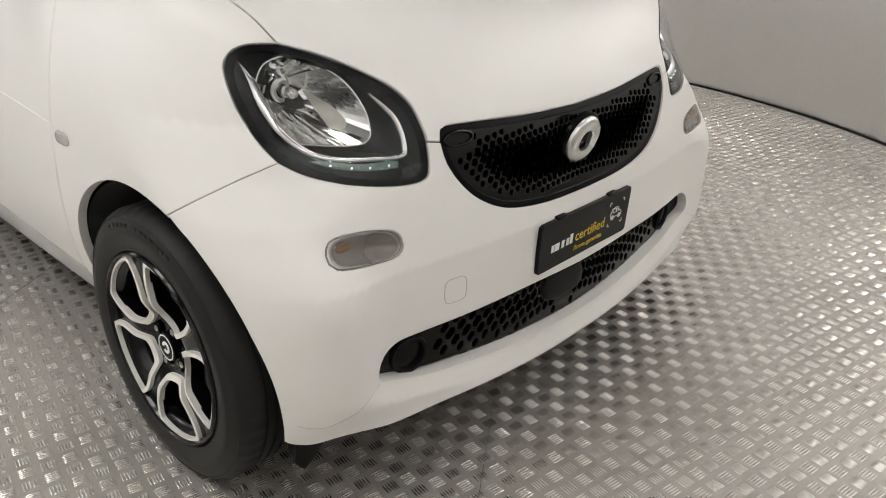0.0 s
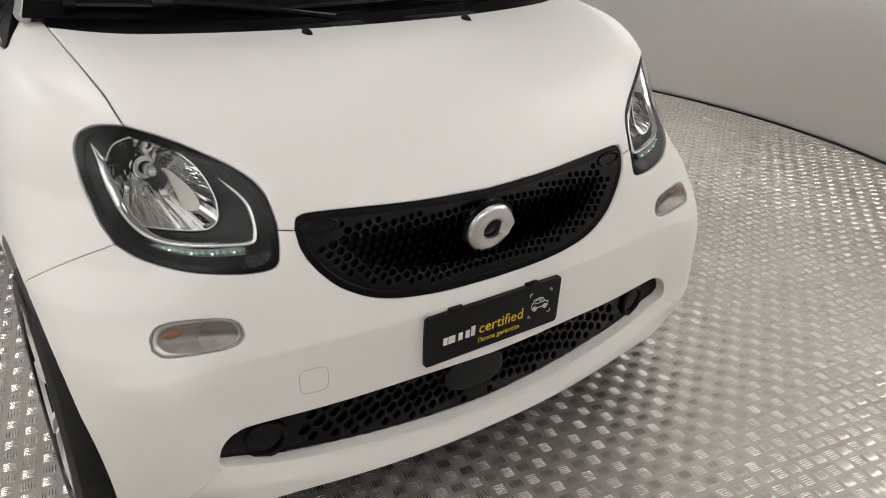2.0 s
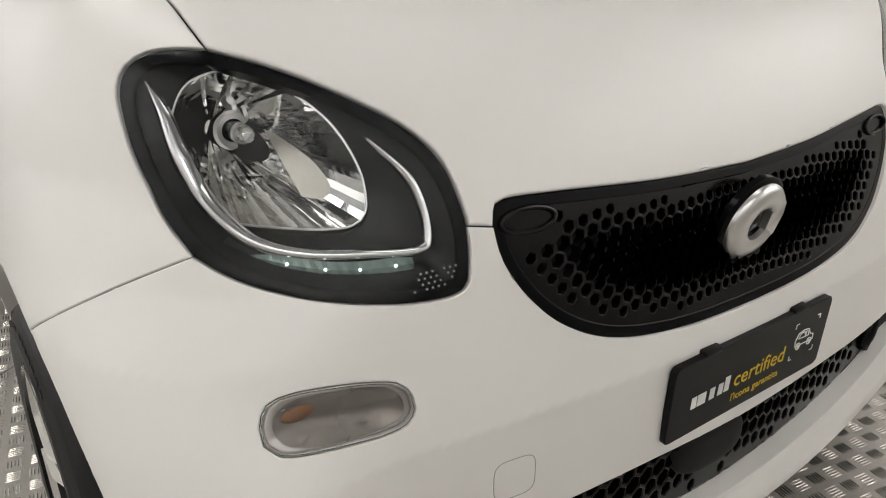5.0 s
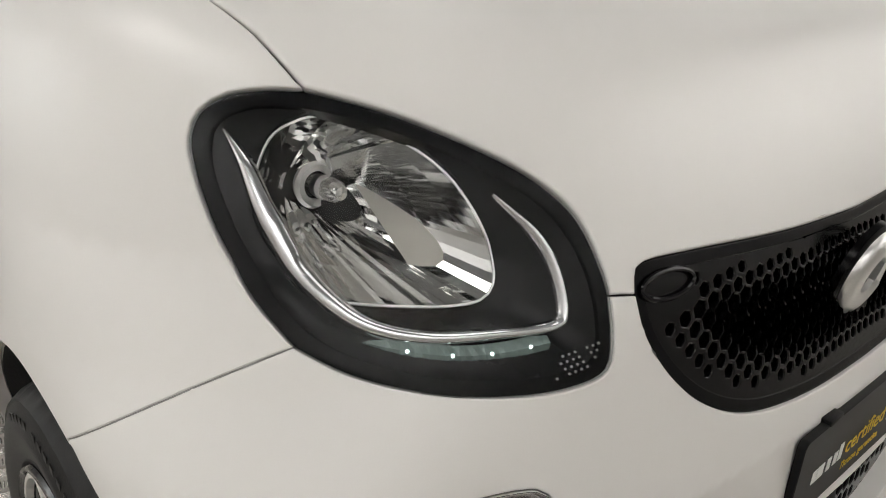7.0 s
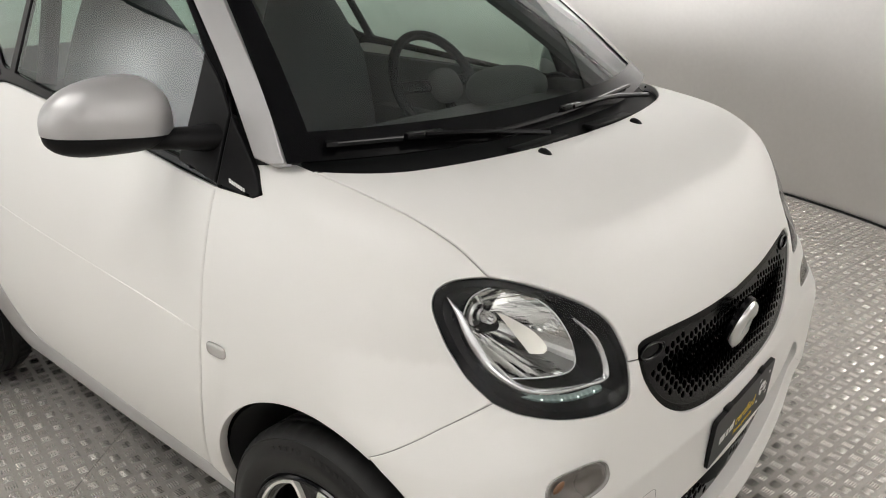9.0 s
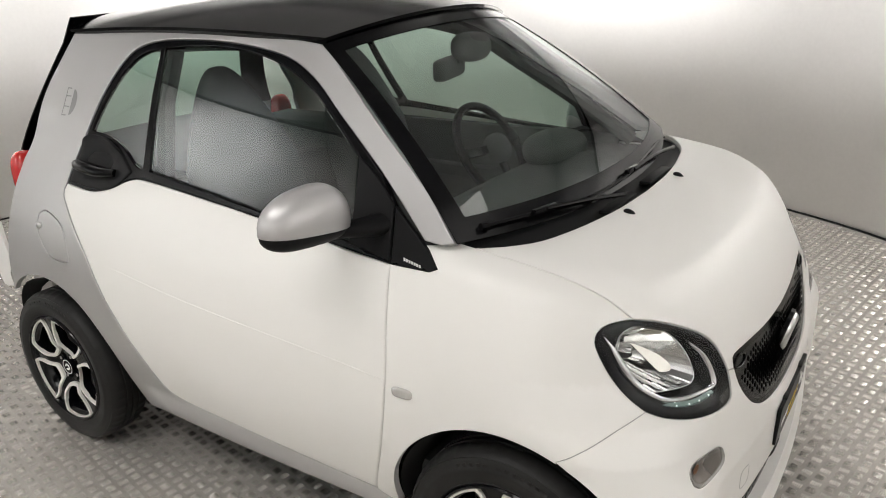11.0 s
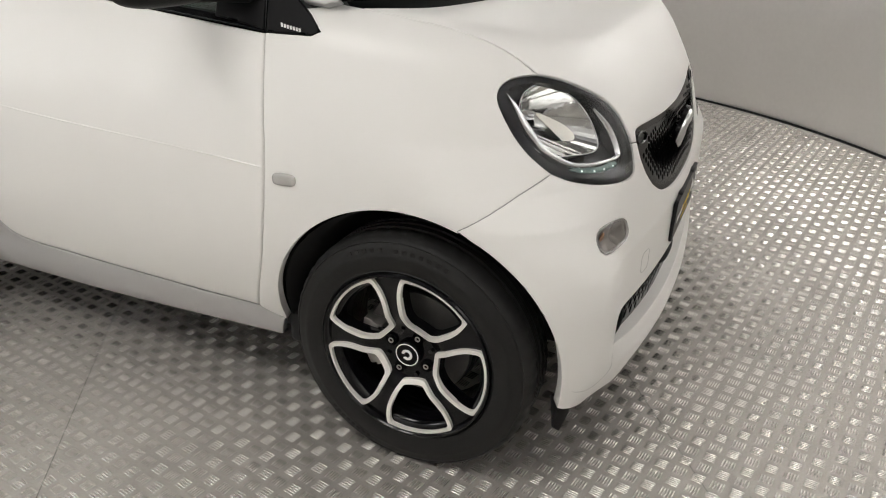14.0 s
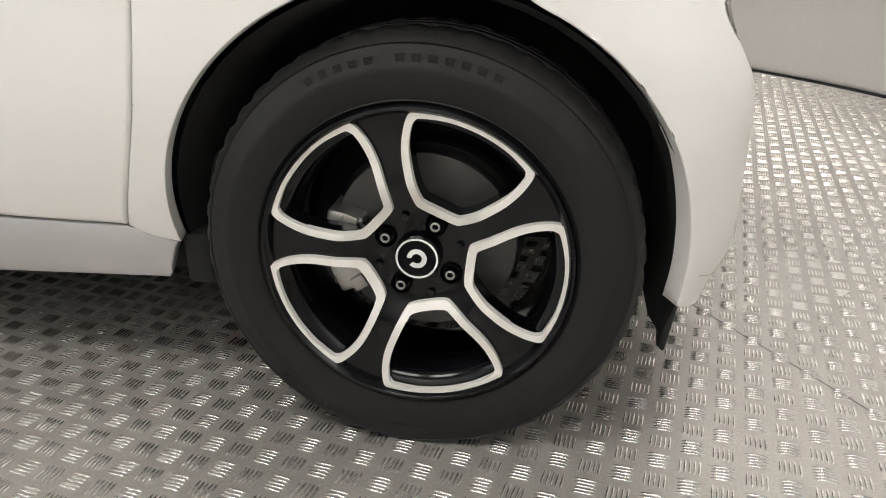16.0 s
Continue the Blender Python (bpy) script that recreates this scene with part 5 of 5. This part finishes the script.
def door_mirror(s):
    turn = Matrix.Rotation(radians(-14), 3, "Z")
    shell = bmesh.new()
    ball(shell, (0, 0, 0), (0.082, 0.119, 0.081), (0.88, 0.66, 0.80))
    for v in shell.verts:
        t = (v.co.y + 0.119) / 0.238
        if v.co.z > 0:
            v.co.z *= 0.60 + 0.54 * math.sin(math.pi * (0.14 + 0.50 * t))
        v.co.x = v.co.x * (0.70 + 0.30 * t) if v.co.x > 0 else max(v.co.x * 0.45, -0.035)
    lower = shell.copy()
    geom = shell.verts[:] + shell.edges[:] + shell.faces[:]
    bmesh.ops.bisect_plane(shell, geom=geom, plane_co=(0, 0, -0.014), plane_no=(0, 0.06, 1), clear_inner=True)
    geom = lower.verts[:] + lower.edges[:] + lower.faces[:]
    bmesh.ops.bisect_plane(lower, geom=geom, plane_co=(0, 0, -0.014), plane_no=(0, 0.06, 1), clear_outer=True)
    for v in lower.verts:
        v.co.z = -0.014 + (v.co.z + 0.014) * 0.62
        v.co.x *= 0.985
        v.co.y *= 0.985
    at = Matrix.Translation((-0.528, -0.832, 1.078)) @ turn.to_4x4()
    flipm = Matrix() if s > 0 else Matrix.Translation((-0.04, -0.05, -0.05)) @ OTHER
    for bm in (shell, lower):
        bm.transform(flipm @ at)
    cover = part("mirror_shell", shell, SILVER, car, "satin silver door mirror cap", angle=60)
    part("mirror_underside", lower, BLACK, cover, angle=60)
    bm = bmesh.new()
    line = spline([(-0.510, -0.790, 1.040), (-0.470, -0.740, 1.045), (-0.435, -0.700, 1.045), (-0.420, -0.665, 1.045)], 0.015)
    tube(bm, line, [0.026 + 0.020 * k / len(line) for k in range(len(line))], 14)
    for v in bm.verts:
        v.co.z = 1.043 + (v.co.z - 1.043) * 0.62
    bm.transform(flipm)
    part("mirror_arm", bm, BLACK, cover)
    bm = bmesh.new()
    ball(bm, (-0.562, -0.838, 1.080), (0.003, 0.082, 0.044), (1, 0.6, 0.6), turn)
    bm.transform(flipm)
    part("mirror_glass", bm, CHROME, cover)
    # triangular base that the arm stands on
    tri = chain([(-0.530, 1.192), (-0.455, 1.150), (-0.386, 1.096)], [(-0.386, 1.096), (-0.374, 1.03), (-0.362, 0.972)], [(-0.362, 0.972), (-0.500, 0.990)], [(-0.500, 0.990), (-0.512, 1.087), (-0.530, 1.192)])
    panel("mirror_base", SIDE, on_side(tri), BLACK, cover, offset=0.0015, flip=s < 0)


for s in (1, -1):
    door_mirror(s)


def door_handle(s):
    flipm = Matrix() if s > 0 else OTHER
    cup = chain([(-1.735, 1.030), (-1.715, 1.120), (-1.681, 1.150), (-1.590, 1.146), (-1.500, 1.112), (-1.425, 1.062)], [(-1.425, 1.062), (-1.47, 1.022), (-1.52, 1.000), (-1.62, 0.992), (-1.735, 1.002)], [(-1.735, 1.002), (-1.735, 1.030)])
    bowl = panel("handle_cup", SIDE, on_side(cup), BLACK, car, "black recessed door handle cup", offset=0.002, flip=s < 0, dish=lambda p: 0.012 * np.exp(-(((p[:, 2] - 1.135) / 0.02) ** 2)) - 0.014 * np.exp(-((p[:, 0] + 1.60) / 0.07) ** 2 - ((p[:, 2] - 1.075) / 0.035) ** 2))
    bm = bmesh.new()
    line = spline([(-1.720, -0.672, 1.060), (-1.690, -0.692, 1.062), (-1.620, -0.704, 1.058), (-1.550, -0.702, 1.052), (-1.500, -0.684, 1.050)], 0.012)
    count = len(line)
    tube(bm, line, [0.012 + 0.011 * math.sin(math.pi * min(1, 0.12 + k / (count - 1) * 0.8)) for k in range(count)], 12)
    for v in bm.verts:
        v.co.z = 1.056 + (v.co.z - 1.056) * 0.85
    bm.transform(flipm)
    part("door_handle", bm, SMOOTH_BLACK, bowl)


for s in (1, -1):
    door_handle(s)


def small_word():
    """A trim word on the triangular cover, as a plain bright bar of its size."""
    for k in range(7):
        bm = bmesh.new()
        p = on_side([(-0.318 + 0.0078 * k, 0.9835 - 0.0012 * k)])[0]
        box(bm, (p[0], p[1] - 0.0022, p[2]), (0.0055, 0.0012, 0.0085 if k else 0.0105), 0.0004)
        part("printed_bar", bm, PRINT_WHITE, car)


small_word()


def wipers():
    def on_screen(s, t, up=0.012):
        p = screen(s, t)
        e = 1e-3
        n = np.cross(screen(s + e, t) - p, screen(s, t + e) - p)
        n /= np.linalg.norm(n)
        return p + n * up * (1 if n[0] > 0 else -1)

    for blade, arm, mid in ((((-0.90, 0.035), (-0.66, 0.035), (-0.36, 0.02)), ((-0.62, 0.03), (-0.40, 0.01), (-0.16, -0.03)), -0.62), (((-0.36, 0.015), (0.05, 0.03), (0.62, 0.03)), ((0.05, 0.03), (0.34, 0.02), (0.66, -0.04)), 0.05)):
        bm = bmesh.new()
        tube(bm, spline([on_screen(*p) for p in blade], 0.03), 0.0055, 6)
        wiper = part("wiper", bm, SMOOTH_BLACK, car, "black windscreen wiper lying at rest")
        bm = bmesh.new()
        tube(bm, spline([on_screen(a, b, 0.026) for a, b in arm], 0.03), 0.0065, 8)
        part("wiper_arm", bm, SMOOTH_BLACK, wiper)
        bm = bmesh.new()
        p = on_screen(mid, 0.035, 0.022)
        q = on_screen(mid + 0.05, 0.035, 0.022)
        box(bm, p, (0.085, 0.017, 0.014), 0.004, Matrix.Rotation(math.atan2(q[1] - p[1], q[0] - p[0]), 4, "Z"))
        part("blade_clip", bm, SMOOTH_BLACK, wiper)
        bm = bmesh.new()
        tube(bm, [on_screen(blade[0][0], blade[0][1], 0.013), on_screen(blade[0][0] + 0.03, blade[0][1], 0.013)], 0.010, 8)
        part("blade_end", bm, SMOOTH_BLACK, wiper)
    # ribs in the scuttle tray
    for s in (-0.2, 0.25):
        bm = bmesh.new()
        p = screen(s, 0.0)
        box(bm, (p[0] + 0.03, p[1], p[2] - 0.018), (0.035, 0.20, 0.012), 0.004)
        part("scuttle_rib", bm, BLACK, car)


wipers()


def rear():
    """What shows of the tail: white corner, red lamp, tailgate with dark glass."""
    for s in (1, -1):
        corner = [(-2.112, 0.700), (-2.128, 0.560), (-2.24, 0.540), (-2.30, 0.62), (-2.30, 0.80), (-2.20, 0.80)]
        panel("rear_bumper_corner", SIDE, on_side(chain(*[[a, b] for a, b in zip(corner, corner[1:] + corner[:1])], step=0.02)), WHITE, car, "satin white rear bumper corner", flip=s < 0, step=0.03)
        bm = bmesh.new()
        ball(bm, (-2.105, -0.655 * s, 0.965), (0.045, 0.050, 0.095), (0.7, 0.7, 0.7))
        part("tail_lamp", bm, TAIL, car, "red tail lamp")

    def gate(a, b):
        x = -2.02 - 0.10 * (1 - a * a) - 0.10 * math.sin(math.pi * min(1, b * 1.1)) - 0.06 * (1 - b)
        z = 0.55 + 0.96 * b
        return (x + 0.14 * max(0, b - 0.55) ** 1.2, a * (0.66 - 0.22 * max(0, b - 0.45) / 0.55), z)

    patch("tailgate", gate, 20, 12, SILVER, car, "silver tailgate", (-1, 1), (0, 0.5), 0.01)
    patch("rear_window", gate, 20, 12, SIDE_GLASS, car, "dark tinted rear window", (-0.8, 0.8), (0.5, 0.95))
    for u in ((-1, -0.8), (0.8, 1)):
        patch("tailgate_pillar", gate, 8, 12, SMOOTH_BLACK, car, "", u, (0.5, 1), 0.01)
    patch("tailgate_header", gate, 20, 4, SMOOTH_BLACK, car, "", (-0.8, 0.8), (0.95, 1), 0.01)
    bm = bmesh.new()
    box(bm, (-2.13, 0, 0.52), (0.16, 1.40, 0.34), 0.06)
    part("rear_bumper", bm, WHITE, car)
    # plug-shaped decal on the rear pillar, and the flap's catch
    marks = [[(-1.885, 1.195), (-1.885, 1.285)], [(-1.885, 1.283), (-1.862, 1.283)], [(-1.885, 1.258), (-1.855, 1.258)], [(-1.885, 1.225), (-1.855, 1.225)], [(-1.885, 1.197), (-1.862, 1.197)]]
    bm = bmesh.new()
    for a, b in marks:
        line = on_side(spline([a, b], 0.01))
        tube(bm, line + np.array((0, 0.0022, 0)), 0.003, 6)
    disc2 = on_side([(-1.845 + 0.0, 1.20)] + [(-1.845 + 0.03 * math.cos(t), 1.241 + 0.041 * math.sin(t)) for t in (radians(-90 + 15 * k) for k in range(13))])
    ring = [bm.verts.new(tuple(p + np.array((0, -0.0008, 0)))) for p in disc2[1:]]
    bm.faces.new(ring)
    part("decal", bm, DECAL, car, "grey plug-shaped decal")
    bm = bmesh.new()
    p = on_side([(-1.876, 0.842)])[0]
    ball(bm, p, (0.017, 0.008, 0.013), (1, 1, 0.8))
    part("flap_catch", bm, SATIN_METAL, car)


rear()

# ---- inside the car ----


def cabin():
    # dashboard: a long rounded shelf, with a hood over the dials
    def dash(a, b):
        y = 0.64 * a
        back = -0.58 - 0.03 * math.cos(a * 2)
        p = screen(max(-0.96, min(0.96, a)), 0.03)
        x = p[0] - 0.03 + (back - p[0] + 0.03) * b
        z = 0.985 - 0.02 * b - 0.30 * max(0, b - 0.86) / 0.14 + 0.035 * math.exp(-((y - 0.33) / 0.13) ** 2) * math.sin(math.pi * min(1, b / 0.86)) ** 2
        return (x, y, z)

    patch("dashboard", dash, 40, 24, TRIM, car, "dark grey dashboard", (1, -1), (0, 1))
    bm = bmesh.new()
    ball(bm, (-0.44, 0.35, 1.015), (0.10, 0.14, 0.062), (0.9, 0.8, 0.8))
    part("instrument_hood", bm, TRIM, car)
    # steering wheel
    at = Matrix.Translation((-0.690, 0.330, 0.985)) @ Matrix.Rotation(radians(-32), 4, "Y")
    bm = bmesh.new()
    ring = [Vector((0, 0.182 * math.cos(a), 0.182 * math.sin(a))) for a in (2 * math.pi * k / 48 for k in range(48))]
    tube(bm, ring, 0.0155, 10, True)
    bm.transform(at)
    rim = part("steering_wheel", bm, SMOOTH_BLACK, car, "black three-spoke steering wheel")
    bm = bmesh.new()
    ball(bm, (0.03, 0, -0.005), (0.035, 0.062, 0.056), (0.9, 0.8, 0.8))
    bm.transform(at)
    part("wheel_boss", bm, TRIM, rim)
    for a in (5, 175, 270):
        bm = bmesh.new()
        box(bm, (0.018, 0.115 * math.cos(radians(a)), 0.115 * math.sin(radians(a))), (0.018, 0.13, 0.034), 0.006, Matrix.Rotation(radians(a), 4, "X"))
        bm.transform(at)
        part("spoke", bm, SMOOTH_BLACK, rim)
    # seats with one-piece backs
    for y in (0.33, -0.33):
        bm = bmesh.new()
        for v in ball(bm, (0, 0, 0), (0.075, 0.235, 0.42), (0.8, 0.7, 0.75)):
            t = (v.co.z + 0.42) / 0.84
            v.co.y *= 1 - 0.55 * max(0, t - 0.62) / 0.38
            v.co.x -= 0.20 * t
            v.co += Vector((-1.16, y, 0.93))
        back = part("seat_back", bm, FABRIC, car, "black fabric seat with built-in headrest")
        bm = bmesh.new()
        ball(bm, (-1.00, y, 0.58), (0.26, 0.24, 0.09), (0.8, 0.7, 0.8))
        part("seat_cushion", bm, FABRIC, back)
    # door linings, bulkhead, floor and roof lining
    for s in (1, -1):
        bm = bmesh.new()
        box(bm, (-0.95, 0.660 * s, 0.675), (1.25, 0.04, 0.67), 0.015)
        box(bm, (-0.95, 0.630 * s, 0.80), (0.60, 0.06, 0.06), 0.02)
        part("door_lining", bm, TRIM, car)
        bm = bmesh.new()
        line = on_side(spline([(-0.25, 1.01), (-0.45, 1.165), (-0.63, 1.29), (-0.77, 1.385), (-0.90, 1.432), (-1.1, 1.455), (-1.5, 1.44)], 0.05))
        tube(bm, line * (1, s, 1) + np.array((-0.02, 0.05 * s, -0.012)), 0.028, 8)
        part("pillar_trim", bm, TRIM, car)
        bm = bmesh.new()
        tube(bm, [(-1.41, -0.56 * s, 1.02), (-1.44, -0.49 * s, 1.25), (-1.46, -0.40 * s, 1.42)], 0.028, 8)
        part("pillar_trim", bm, TRIM, car)
        bm = bmesh.new()
        box(bm, (-1.72, 0.52 * s, 0.86), (0.60, 0.22, 0.30), 0.05)
        part("luggage_side", bm, TRIM, car)
    bm = bmesh.new()
    box(bm, (-1.0, 0, 0.36), (1.6, 1.36, 0.06), 0.02)
    part("cabin_floor", bm, TRIM, car)
    bm = bmesh.new()
    box(bm, (-1.52, 0, 0.66), (0.10, 1.30, 0.56), 0.03)
    part("bulkhead", bm, TRIM, car)
    bm = bmesh.new()
    box(bm, (-0.33, 0, 0.70), (0.06, 1.24, 0.50), 0.02)
    part("firewall", bm, GAP, car)
    bm = bmesh.new()
    box(bm, (-1.34, 0, 1.462), (1.10, 0.86, 0.02), 0.008)
    part("roof_lining", bm, TRIM, car)
    # rear-view mirror under its sensor pod
    bm = bmesh.new()
    ball(bm, (-0.575, 0.02, 1.395), (0.055, 0.070, 0.045), (0.8, 0.8, 0.8))
    pod = part("sensor_pod", bm, TRIM, car, "dark sensor pod behind the windscreen")
    bm = bmesh.new()
    ball(bm, (-0.625, -0.03, 1.335), (0.020, 0.110, 0.034), (0.8, 0.3, 0.35), Matrix.Rotation(radians(12), 3, "Z"))
    part("interior_mirror", bm, TRIM, pod)
    bm = bmesh.new()
    tube(bm, [(-0.600, -0.005, 1.345), (-0.590, 0.005, 1.385)], 0.010, 8)
    part("mirror_stalk", bm, TRIM, pod)


cabin()
